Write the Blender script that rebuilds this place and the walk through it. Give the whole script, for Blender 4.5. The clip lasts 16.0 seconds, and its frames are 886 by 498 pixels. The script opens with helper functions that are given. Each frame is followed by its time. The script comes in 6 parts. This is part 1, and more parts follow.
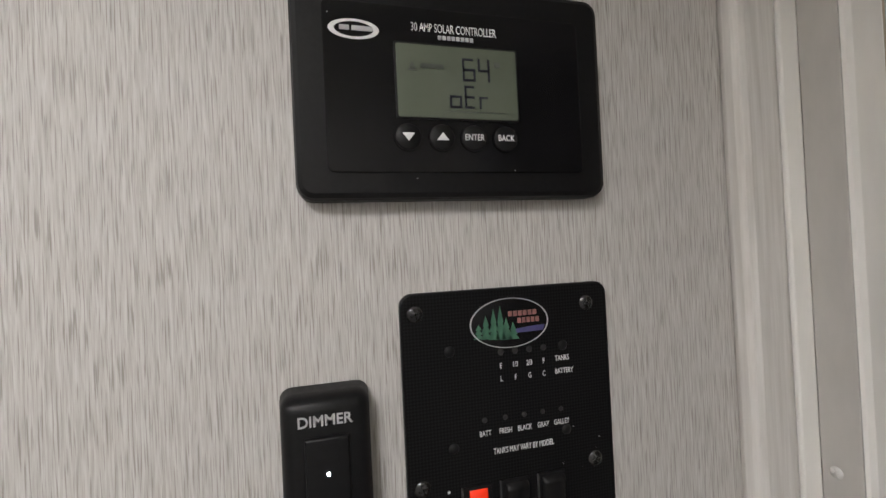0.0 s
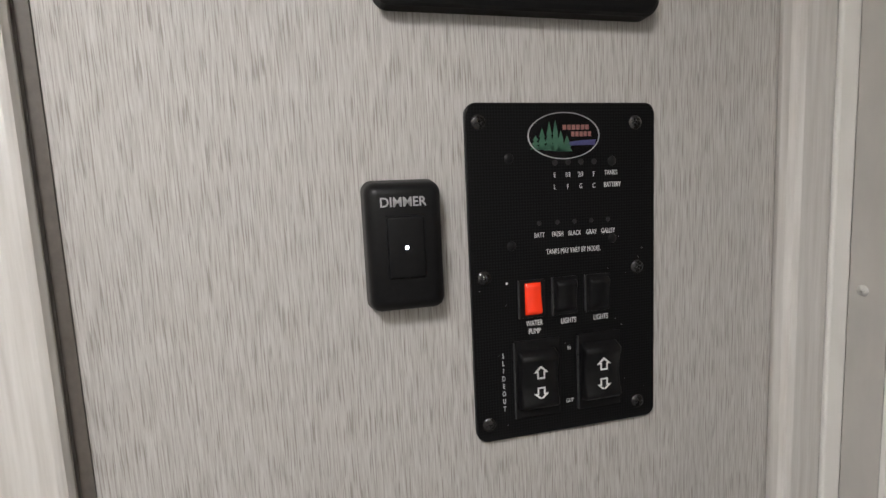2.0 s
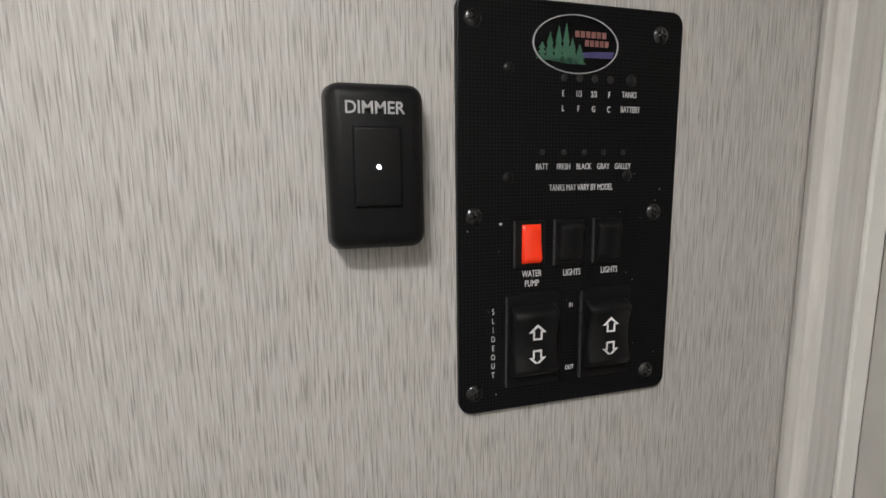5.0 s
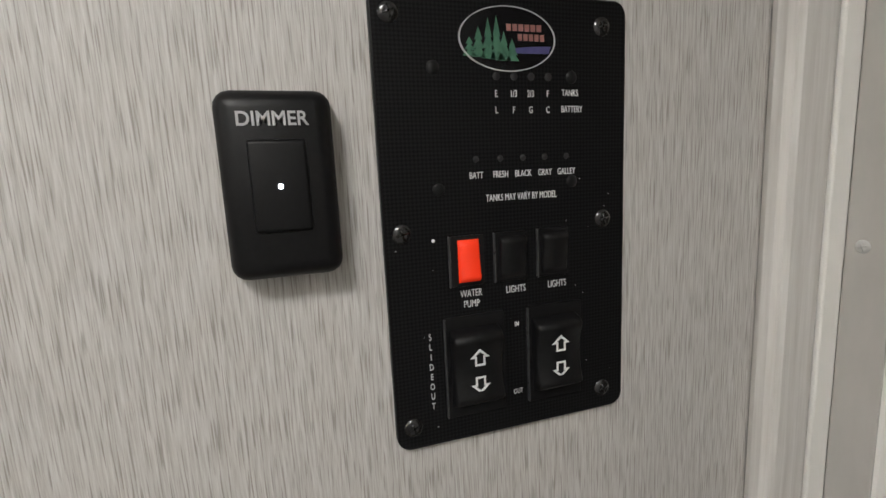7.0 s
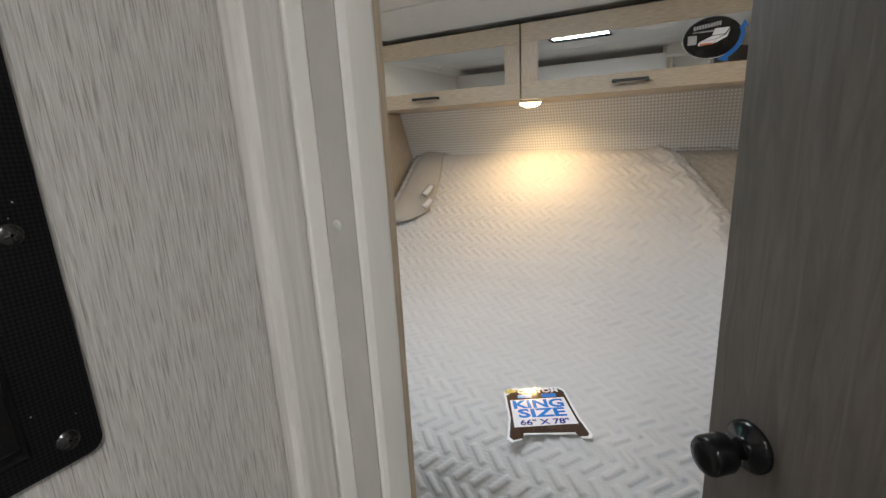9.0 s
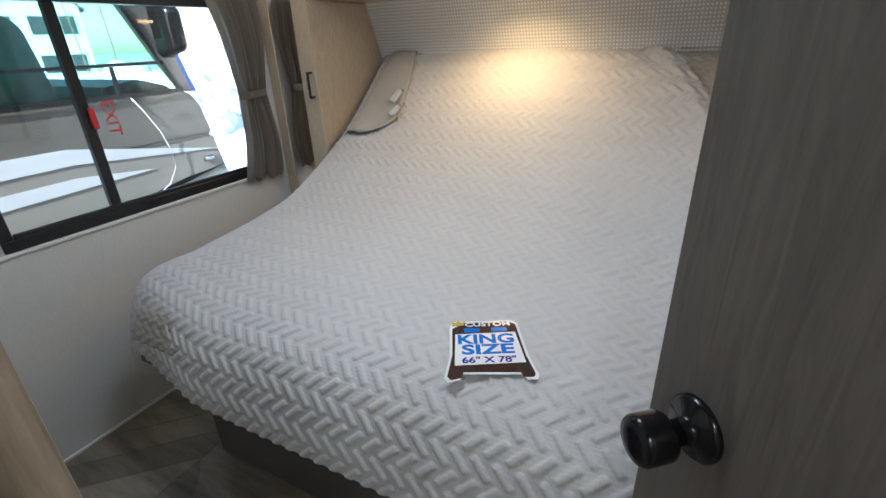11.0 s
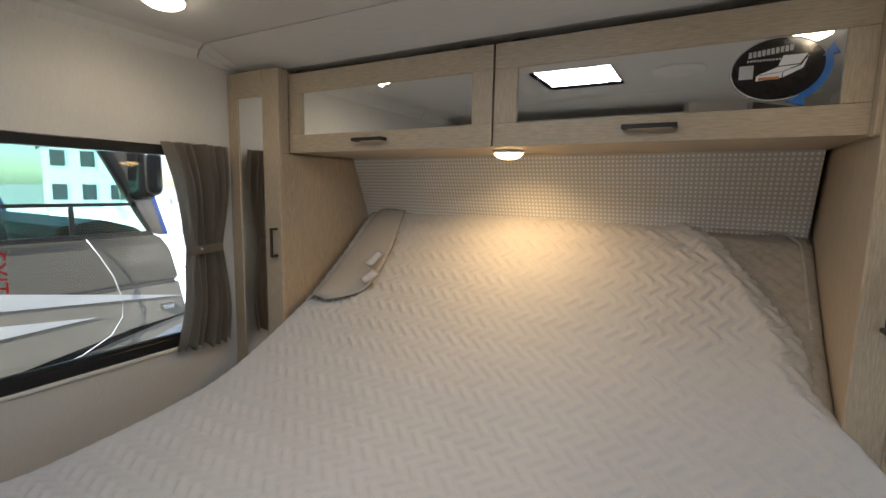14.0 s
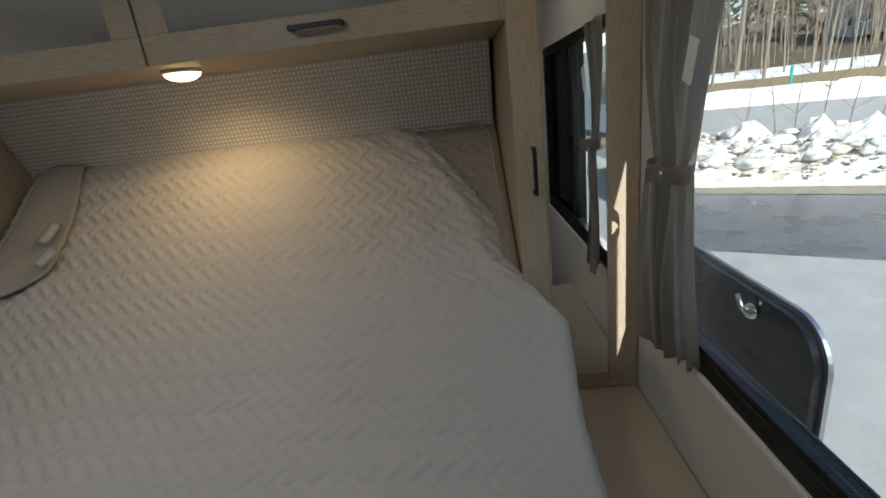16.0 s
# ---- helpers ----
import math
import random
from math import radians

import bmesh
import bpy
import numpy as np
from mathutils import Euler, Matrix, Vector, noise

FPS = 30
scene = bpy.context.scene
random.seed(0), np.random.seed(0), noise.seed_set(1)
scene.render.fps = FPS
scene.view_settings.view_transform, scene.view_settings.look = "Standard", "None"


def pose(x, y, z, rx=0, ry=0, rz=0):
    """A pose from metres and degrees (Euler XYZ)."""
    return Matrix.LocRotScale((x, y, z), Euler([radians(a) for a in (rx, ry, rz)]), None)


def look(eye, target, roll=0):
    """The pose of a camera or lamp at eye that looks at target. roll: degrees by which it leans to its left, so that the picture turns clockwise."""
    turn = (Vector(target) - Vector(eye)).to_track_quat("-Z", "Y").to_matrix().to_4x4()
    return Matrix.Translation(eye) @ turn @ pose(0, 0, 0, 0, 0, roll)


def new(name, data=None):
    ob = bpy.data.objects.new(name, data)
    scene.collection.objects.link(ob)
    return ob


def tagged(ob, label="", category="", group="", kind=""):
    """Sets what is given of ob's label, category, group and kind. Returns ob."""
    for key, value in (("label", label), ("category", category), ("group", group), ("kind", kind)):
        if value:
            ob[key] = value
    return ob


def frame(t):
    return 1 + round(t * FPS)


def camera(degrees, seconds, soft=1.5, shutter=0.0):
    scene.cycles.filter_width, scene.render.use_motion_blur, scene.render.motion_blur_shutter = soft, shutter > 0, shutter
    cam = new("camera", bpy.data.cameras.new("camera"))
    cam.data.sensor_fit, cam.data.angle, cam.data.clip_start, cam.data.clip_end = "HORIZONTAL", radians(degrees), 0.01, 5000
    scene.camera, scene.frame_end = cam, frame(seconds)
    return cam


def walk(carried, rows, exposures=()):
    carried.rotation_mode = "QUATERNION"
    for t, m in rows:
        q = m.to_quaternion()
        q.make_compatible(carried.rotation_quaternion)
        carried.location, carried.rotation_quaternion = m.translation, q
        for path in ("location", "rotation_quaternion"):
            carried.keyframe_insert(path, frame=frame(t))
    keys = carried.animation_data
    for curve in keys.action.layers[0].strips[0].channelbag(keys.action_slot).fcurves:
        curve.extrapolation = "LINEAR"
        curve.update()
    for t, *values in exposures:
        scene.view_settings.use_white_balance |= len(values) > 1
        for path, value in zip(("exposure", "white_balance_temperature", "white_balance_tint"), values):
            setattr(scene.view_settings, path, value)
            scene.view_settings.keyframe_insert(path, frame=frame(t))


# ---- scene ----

cam = camera(87.88, 16.0)
PATH = [
    (0, 0.6671, -2.0389, 1.4350, 90.66, 2.71, 74.13),
    (0.5, 0.6672, -2.0386, 1.4309, 90.71, 2.72, 74.26),
    (1, 0.6655, -2.0344, 1.4254, 89.27, 2.98, 74.98),
    (1.5, 0.6775, -2.0428, 1.3991, 86.34, 3.01, 76.22),
    (2, 0.6852, -2.0674, 1.3706, 83.80, 2.70, 76.81),
    (2.5, 0.6845, -2.0551, 1.3682, 83.30, 2.34, 75.70),
    (3, 0.6691, -2.0454, 1.3616, 83.76, 1.77, 74.27),
    (3.5, 0.6596, -2.0577, 1.3502, 83.74, 0.85, 73.52),
    (4, 0.6560, -2.0663, 1.3442, 83.09, 0.26, 73.42),
    (4.2, 0.6547, -2.0697, 1.3419, 82.92, 0.12, 73.47),
    (6.3, 0.6325, -2.0362, 1.3459, 79.98, 2.36, 76.40),
    (6.5, 0.6335, -2.0364, 1.3458, 80.17, 2.31, 76.26),
    (7, 0.6312, -2.0324, 1.3497, 80.99, 2.81, 72.09),
    (7.5, 0.6486, -2.0319, 1.3690, 81.07, 3.58, 61.68),
    (8, 0.6524, -2.0591, 1.3731, 80.26, 4.31, 47.59),
    (8.5, 0.6626, -2.0548, 1.3478, 77.96, 4.07, 33.33),
    (8.7, 0.6574, -2.0242, 1.3535, 77.37, 3.83, 28.96),
    (10.8, 0.7085, -1.7746, 1.3150, 66.26, 1.87, 28.15),
    (11, 0.7004, -1.7512, 1.3024, 65.46, 2.07, 27.87),
    (11.5, 0.6811, -1.7226, 1.3071, 63.86, 2.17, 27.01),
    (12, 0.6149, -1.6147, 1.3148, 62.96, 1.63, 24.37),
    (12.5, 0.5774, -1.4886, 1.3315, 64.67, 0.59, 20.43),
    (13, 0.6327, -1.3694, 1.2874, 72.75, 0.35, 21.65),
    (13.5, 0.5909, -1.3072, 1.3254, 79.33, -0.74, 27.28),
    (14, 0.5664, -1.3040, 1.3477, 82.69, -1.08, 29.38),
    (14.5, 0.5875, -1.2871, 1.3546, 82.75, -0.20, 21.72),
    (15, 0.6465, -1.2268, 1.3449, 80.96, 1.21, 12.24),
    (15.5, 0.7055, -1.2041, 1.3256, 78.82, 3.51, 8.28),
    (16, 0.7415, -1.1864, 1.3165, 72.16, 6.66, 1.66),
]
walk(cam, [(t, pose(x, y, z, rx, ry, rz)) for t, x, y, z, rx, ry, rz in PATH],
     [(0.0, 2.17, 6300, 13), (4.0, 2.22, 6300, 12), (8.0, 2.15, 6350, 10), (8.7, 2.0, 6250, 10), (10.8, 1.9, 5800, 9), (12.0, 1.85, 5950, 9), (13.0, 1.13, 6250, 11), (13.5, 1.3, 6400, 11), (14.0, 1.45, 6550, 12), (14.5, 1.6, 6550, 12), (15.0, 1.34, 6400, 10), (15.5, 0.76, 6300, 10), (16.0, 0.52, 6250, 8)])

# ---- world and lights ----
SUN_TO = Vector((0.18, -1.0, 0.73)).normalized()
world = bpy.data.worlds.new("sky")
scene.world = world
world.use_nodes = True
wn = world.node_tree
sky = wn.nodes.new("ShaderNodeTexSky")
sky.sky_type = "NISHITA"
sky.sun_disc = False
sky.sun_elevation = math.asin(SUN_TO.z)
sky.sun_rotation = math.atan2(SUN_TO.x, SUN_TO.y)
wn.links.new(sky.outputs[0], wn.nodes["Background"].inputs[0])
wn.nodes["Background"].inputs[1].default_value = 0.15
sun = new("sun", bpy.data.lights.new("sun", "SUN"))
sun.data.energy, sun.data.angle, sun.data.color = 5.0, radians(0.5), (1.0, 0.965, 0.92)
sun.matrix_world = look(SUN_TO * 30, (0, 0, 0))


def area_lamp(name, m, sx, sy, watts, colour):
    ob = new(name, bpy.data.lights.new(name, "AREA"))
    ob.data.shape, ob.data.size, ob.data.size_y, ob.data.energy, ob.data.color = "RECTANGLE", sx, sy, watts, colour
    ob.matrix_world = m
    return ob


def point_lamp(name, loc, radius, watts, colour):
    ob = new(name, bpy.data.lights.new(name, "POINT"))
    ob.data.shadow_soft_size, ob.data.energy, ob.data.color, ob.location = radius, watts, colour, loc
    return ob


CEIL = 1.87
WARM = (1.0, 0.65, 0.29)
# roof-window daylight, lit puck lamps, and two unseen fill spots added in the passage
area_lamp("skylight_daylight", pose(0.018, -0.91, CEIL + 0.012), 0.335, 0.35, 2.3, (0.86, 0.93, 1.0))
spot = new("reading_lamp_glow", bpy.data.lights.new("reading_lamp_glow", "SPOT"))
spot.data.energy, spot.data.color, spot.data.spot_size, spot.data.spot_blend = 2.9, WARM, radians(165), 0.6
spot.data.shadow_soft_size = 0.04
spot.location = (-0.01, 0.16, 1.43)
for k, (lx, ly, lw) in enumerate(((0.825, -0.58, 1.5), (1.00, -2.30, 4.8), (0.95, -3.4, 6.5), (-0.80, -0.50, 0.95))):
    s = new("puck_and_fill_glow", bpy.data.lights.new("puck_and_fill_glow", "SPOT"))
    s.data.energy, s.data.color, s.data.spot_size, s.data.spot_blend, s.data.shadow_soft_size = lw, ((1.0, 0.80, 0.54) if k in (0, 3) else (1.0, 0.985, 0.96)), radians(165), 0.6, (0.012 if k in (0, 3) else 0.10)
    s.location = (lx, ly, CEIL - (0.0315 if k in (0, 3) else 0.035))

# ---- materials ----


def node_mat(name):
    m = bpy.data.materials.new(name)
    m.use_nodes = True
    nt = m.node_tree
    return m, nt, nt.nodes["Principled BSDF"]


def surface(name, a, b, rough=0.5, scale=(40, 40, 40), bump=0.1, metal=0.0, detail=4.0, big=0.15, fine=1.0, bumpdist=0.001, rvar=0.1, coat=0.0, spec=0.5):
    """Two tones mixed by stretched grain, large blotches over it, and a matching bump."""
    m, nt, p = node_mat(name)
    N, L = nt.nodes, nt.links
    tc = N.new("ShaderNodeTexCoord")
    mp = N.new("ShaderNodeMapping")
    mp.inputs["Scale"].default_value = scale
    L.new(tc.outputs["Object"], mp.inputs[0])
    n1 = N.new("ShaderNodeTexNoise")
    n1.inputs["Scale"].default_value, n1.inputs["Detail"].default_value, n1.inputs["Roughness"].default_value = 1.0, detail, 0.6
    L.new(mp.outputs[0], n1.inputs["Vector"])
    n2 = N.new("ShaderNodeTexNoise")
    n2.inputs["Scale"].default_value, n2.inputs["Detail"].default_value = 3.0, 3.0
    L.new(tc.outputs["Object"], n2.inputs["Vector"])
    ramp = N.new("ShaderNodeValToRGB")
    ramp.color_ramp.elements[0].position, ramp.color_ramp.elements[1].position = 0.5 - 0.25 / fine, 0.5 + 0.25 / fine
    ramp.color_ramp.elements[0].color, ramp.color_ramp.elements[1].color = (*a, 1), (*b, 1)
    L.new(n1.outputs[0], ramp.inputs[0])
    mix = N.new("ShaderNodeMix")
    mix.data_type, mix.blend_type = "RGBA", "MULTIPLY"
    mix.inputs[0].default_value = big
    L.new(ramp.outputs[0], mix.inputs[6])
    L.new(n2.outputs[0], mix.inputs[7])
    L.new(mix.outputs[2], p.inputs["Base Color"])
    rr = N.new("ShaderNodeMapRange")
    rr.inputs[3].default_value, rr.inputs[4].default_value = max(0.02, rough - rvar), min(1, rough + rvar)
    L.new(n1.outputs[0], rr.inputs[0])
    L.new(rr.outputs[0], p.inputs["Roughness"])
    p.inputs["Metallic"].default_value = metal
    p.inputs["Coat Weight"].default_value = coat
    p.inputs["Specular IOR Level"].default_value = spec
    if bump:
        bn = N.new("ShaderNodeBump")
        bn.inputs["Strength"].default_value, bn.inputs["Distance"].default_value = bump, bumpdist
        L.new(n1.outputs[0], bn.inputs["Height"])
        L.new(bn.outputs[0], p.inputs["Normal"])
    return m


def glow(name, colour, strength):
    m, nt, p = node_mat(name)
    p.inputs["Base Color"].default_value = (*colour, 1)
    p.inputs["Emission Color"].default_value, p.inputs["Emission Strength"].default_value = (*colour, 1), strength
    return m


def glass(name, tint=(1, 1, 1), gloss=0.08):
    m, nt, p = node_mat(name)
    N, L = nt.nodes, nt.links
    t = N.new("ShaderNodeBsdfTransparent")
    t.inputs[0].default_value = (*tint, 1)
    g = N.new("ShaderNodeBsdfGlossy")
    g.inputs["Roughness"].default_value = 0.02
    lw = N.new("ShaderNodeLayerWeight")
    lw.inputs[0].default_value = 0.5
    pw = N.new("ShaderNodeMath")
    pw.operation = "POWER"
    pw.inputs[1].default_value = 4.0
    L.new(lw.outputs["Facing"], pw.inputs[0])
    fr = N.new("ShaderNodeMapRange")
    fr.inputs[3].default_value, fr.inputs[4].default_value = gloss * 0.5, 0.7
    L.new(pw.outputs[0], fr.inputs[0])
    mx = N.new("ShaderNodeMixShader")
    L.new(fr.outputs[0], mx.inputs[0])
    L.new(t.outputs[0], mx.inputs[1])
    L.new(g.outputs[0], mx.inputs[2])
    L.new(mx.outputs[0], N["Material Output"].inputs[0])
    return m


PANEL_WALL = surface("streaked_vinyl_wall", (0.43, 0.41, 0.385), (0.60, 0.585, 0.565), 0.55, (1000, 1000, 44), 0.5, detail=5, big=0.08, fine=1.8, bumpdist=0.0006)
# short dark pores in the vinyl's print
_nt = PANEL_WALL.node_tree
_mp, _no, _ra, _mu = (_nt.nodes.new(n) for n in ("ShaderNodeMapping", "ShaderNodeTexNoise", "ShaderNodeMapRange", "ShaderNodeMix"))
_mp.inputs["Scale"].default_value = (1500, 1500, 52)
_no.inputs["Scale"].default_value, _no.inputs["Detail"].default_value = 1.0, 1.5
_ra.inputs[1].default_value, _ra.inputs[2].default_value, _ra.inputs[3].default_value, _ra.inputs[4].default_value = 0.34, 0.46, 0.62, 0.0
_mu.data_type, _mu.blend_type = "RGBA", "MIX"
_mu.inputs[7].default_value = (0.19, 0.165, 0.14, 1)
_nt.links.new(next(n for n in _nt.nodes if n.type == "TEX_COORD").outputs["Object"], _mp.inputs[0])
_nt.links.new(_mp.outputs[0], _no.inputs["Vector"])
_nt.links.new(_no.outputs[0], _ra.inputs[0])
_nt.links.new(_ra.outputs[0], _mu.inputs[0])
_pb = _nt.nodes["Principled BSDF"]
_nt.links.new(_pb.inputs["Base Color"].links[0].from_socket, _mu.inputs[6])
_nt.links.new(_mu.outputs[2], _pb.inputs["Base Color"])
WHITE_WALL = surface("white_vinyl_wall", (0.66, 0.64, 0.60), (0.74, 0.72, 0.68), 0.5, (300, 300, 60), 0.12, big=0.12)
CEILING = surface("white_ceiling_panel", (0.70, 0.69, 0.67), (0.78, 0.77, 0.75), 0.5, (14, 200, 14), 0.08, big=0.1)
OAK = surface("bleached_oak_laminate", (0.42, 0.335, 0.24), (0.57, 0.475, 0.355), 0.45, (26, 300, 300), 0.15, big=0.2, fine=1.4)
OAK_UP = surface("bleached_oak_upright", (0.42, 0.335, 0.24), (0.57, 0.475, 0.355), 0.45, (300, 300, 26), 0.15, big=0.2, fine=1.4)
TRIM = surface("grained_white_batten", (0.58, 0.555, 0.52), (0.74, 0.72, 0.69), 0.5, (260, 260, 12), 0.2, big=0.1, fine=1.4)
JAMB = surface("cream_painted_jamb", (0.78, 0.765, 0.73), (0.83, 0.815, 0.78), 0.4, (80, 80, 20), 0.06, big=0.1)
DOOR_WOOD = surface("grey_brown_door_laminate", (0.105, 0.088, 0.072), (0.175, 0.15, 0.127), 0.45, (60, 60, 5), 0.2, detail=6, big=0.35, fine=1.1)
next(n for n in DOOR_WOOD.node_tree.nodes if n.type == "TEX_NOISE").inputs["Distortion"].default_value = 1.6
BLACK_PLASTIC = surface("black_satin_plastic", (0.005, 0.005, 0.0055), (0.009, 0.009, 0.0095), 0.42, (400, 400, 400), 0.05, big=0.2, spec=0.22)
BLACK_GLOSS = surface("black_gloss_plastic", (0.005, 0.005, 0.006), (0.008, 0.008, 0.009), 0.16, (60, 60, 60), 0.01, big=0.2, rvar=0.05, spec=0.35)
BLACK_METAL = surface("black_powder_coated_metal", (0.012, 0.012, 0.013), (0.02, 0.02, 0.02), 0.42, (500, 500, 500), 0.06)
ALU = surface("bright_aluminium", (0.55, 0.56, 0.58), (0.66, 0.67, 0.69), 0.3, (30, 300, 300), 0.05, metal=1.0)
STEEL = surface("screw_steel", (0.5, 0.5, 0.5), (0.62, 0.62, 0.62), 0.3, (300, 300, 300), 0.05, metal=1.0)
INK = surface("white_print", (0.70, 0.70, 0.70), (0.78, 0.78, 0.78), 0.6, (100, 100, 100), 0, big=0.05)
QUILT = surface("quilted_grey_white_cotton", (0.49, 0.48, 0.468), (0.59, 0.58, 0.566), 0.85, (700, 700, 700), 0.3, big=0.1, bumpdist=0.0006)
# rows of small stitch dimples between the padded ribs
_nt = QUILT.node_tree
_tc = next(n for n in _nt.nodes if n.type == "TEX_COORD")
_old = next(n for n in _nt.nodes if n.type == "BUMP")
_w1, _w2 = (_nt.nodes.new("ShaderNodeTexWave") for _ in range(2))
_mn, _bm = _nt.nodes.new("ShaderNodeMath"), _nt.nodes.new("ShaderNodeBump")
for _w, _d in ((_w1, "X"), (_w2, "Y")):
    _w.bands_direction = _d
    _w.inputs["Scale"].default_value, _w.inputs["Distortion"].default_value, _w.inputs["Detail"].default_value = 44.0, 1.2, 1.0
    _nt.links.new(_tc.outputs["Object"], _w.inputs[0])
_mn.operation = "MULTIPLY"
_nt.links.new(_w1.outputs[1], _mn.inputs[0])
_nt.links.new(_w2.outputs[1], _mn.inputs[1])
_bm.inputs["Strength"].default_value, _bm.inputs["Distance"].default_value = 0.30, 0.0014
_nt.links.new(_mn.outputs[0], _bm.inputs["Height"])
_nt.links.new(_old.outputs[0], _bm.inputs["Normal"])
_nt.links.new(_bm.outputs[0], _nt.nodes["Principled BSDF"].inputs["Normal"])
MATTRESS = surface("grey_mattress_ticking", (0.36, 0.33, 0.285), (0.46, 0.425, 0.375), 0.85, (55, 55, 55), 0.6, big=0.25, bumpdist=0.006)
CURTAIN = surface("grey_taupe_linen", (0.32, 0.29, 0.255), (0.50, 0.46, 0.41), 0.9, (900, 900, 300), 0.3, big=0.2, bumpdist=0.0006)
_nt = CURTAIN.node_tree
_tr, _mx = _nt.nodes.new("ShaderNodeBsdfTranslucent"), _nt.nodes.new("ShaderNodeMixShader")
_tr.inputs[0].default_value, _mx.inputs[0].default_value = (0.62, 0.57, 0.50, 1), 0.52
_nt.links.new(_nt.nodes["Principled BSDF"].outputs[0], _mx.inputs[1])
_nt.links.new(_tr.outputs[0], _mx.inputs[2])
_nt.links.new(_mx.outputs[0], _nt.nodes["Material Output"].inputs[0])
FLOOR = surface("marbled_plank_vinyl", (0.13, 0.115, 0.10), (0.42, 0.36, 0.29), 0.32, (2.2, 9, 3), 0.03, detail=8, big=0.45, fine=2.0)
LEDGE = surface("light_beige_board", (0.50, 0.43, 0.33), (0.58, 0.51, 0.40), 0.45, (20, 120, 120), 0.08, big=0.2)
BED_BASE = surface("dark_taupe_board", (0.10, 0.088, 0.076), (0.15, 0.13, 0.115), 0.5, (20, 200, 200), 0.1, big=0.2)
WINDOW_BLACK = surface("black_window_aluminium", (0.010, 0.010, 0.011), (0.018, 0.018, 0.019), 0.3, (60, 400, 400), 0.05)
MIRROR_M, _nt, _p = node_mat("mirror_silver")
_p.inputs["Base Color"].default_value, _p.inputs["Metallic"].default_value, _p.inputs["Roughness"].default_value = (0.86, 0.87, 0.87, 1), 1.0, 0.015
GLASS = glass("clear_window_glass", (0.93, 0.96, 0.95))
DARK_GLASS = glass("tinted_window_glass", (0.05, 0.055, 0.06))
SCREEN = glass("grey_insect_screen", (0.40, 0.43, 0.43), 0.04)
LAMP_ON = glow("lit_warm_diffuser", (1.0, 0.66, 0.28), 3.5)
PUCK_ON = glow("lit_puck_diffuser", (1.0, 0.88, 0.66), 6.0)


def headboard_cloth():
    m, nt, p = node_mat("checked_headboard_fabric")
    N, L = nt.nodes, nt.links
    tc = N.new("ShaderNodeTexCoord")
    waves = []
    for axis, scale in (("X", 1.0), ("Z", 1.0)):
        w = N.new("ShaderNodeTexWave")
        w.bands_direction = axis
        w.inputs["Scale"].default_value, w.inputs["Distortion"].default_value = 22.0, 0.4
        w.inputs["Detail"].default_value = 1.0
        L.new(tc.outputs["Object"], w.inputs[0])
        waves.append(w)
    mx = N.new("ShaderNodeMath")
    mx.operation = "MAXIMUM"
    L.new(waves[0].outputs[1], mx.inputs[0])
    L.new(waves[1].outputs[1], mx.inputs[1])
    ramp = N.new("ShaderNodeValToRGB")
    ramp.color_ramp.elements[0].color, ramp.color_ramp.elements[1].color = (0.84, 0.83, 0.81, 1), (0.54, 0.53, 0.52, 1)
    ramp.color_ramp.elements[0].position, ramp.color_ramp.elements[1].position = 0.3, 0.85
    L.new(mx.outputs[0], ramp.inputs[0])
    L.new(ramp.outputs[0], p.inputs["Base Color"])
    p.inputs["Roughness"].default_value = 0.85
    bn = N.new("ShaderNodeBump")
    bn.inputs["Strength"].default_value, bn.inputs["Distance"].default_value = 0.4, 0.002
    bn.invert = True
    L.new(mx.outputs[0], bn.inputs["Height"])
    L.new(bn.outputs[0], p.inputs["Normal"])
    return m


def carbon_plate():
    m, nt, p = node_mat("carbon_weave_black_plastic")
    N, L = nt.nodes, nt.links
    tc = N.new("ShaderNodeTexCoord")
    mp = N.new("ShaderNodeMapping")
    mp.inputs["Rotation"].default_value = (radians(45), 0, 0)
    L.new(tc.outputs["Object"], mp.inputs[0])
    ch = N.new("ShaderNodeTexChecker")
    ch.inputs["Scale"].default_value = 900.0
    ch.inputs["Color1"].default_value, ch.inputs["Color2"].default_value = (0.003, 0.003, 0.0033, 1), (0.010, 0.010, 0.0105, 1)
    L.new(mp.outputs[0], ch.inputs[0])
    L.new(ch.outputs[0], p.inputs["Base Color"])
    p.inputs["Specular IOR Level"].default_value = 0.12
    ns = N.new("ShaderNodeTexNoise")
    ns.inputs["Scale"].default_value = 60.0
    L.new(tc.outputs["Object"], ns.inputs["Vector"])
    mr = N.new("ShaderNodeMapRange")
    mr.inputs[3].default_value, mr.inputs[4].default_value = 0.3, 0.5
    L.new(ns.outputs[0], mr.inputs[0])
    L.new(mr.outputs[0], p.inputs["Roughness"])
    return m


CHECK = headboard_cloth()
CARBON = carbon_plate()

# ---- builders ----


def link_under(ob, parent):
    ob.parent = parent
    ob.matrix_parent_inverse = parent.matrix_basis.inverted() if parent.parent is None else Matrix()


def part(name, bm, material, parent=None, label="", smooth=False):
    me = bpy.data.meshes.new(name)
    bm.normal_update()
    bm.to_mesh(me)
    bm.free()
    me.materials.append(material)
    if smooth:
        me.polygons.foreach_set("use_smooth", [True] * len(me.polygons))
    ob = new(name, me)
    if parent:
        link_under(ob, parent)
    if label:
        ob["label"] = label
    return ob


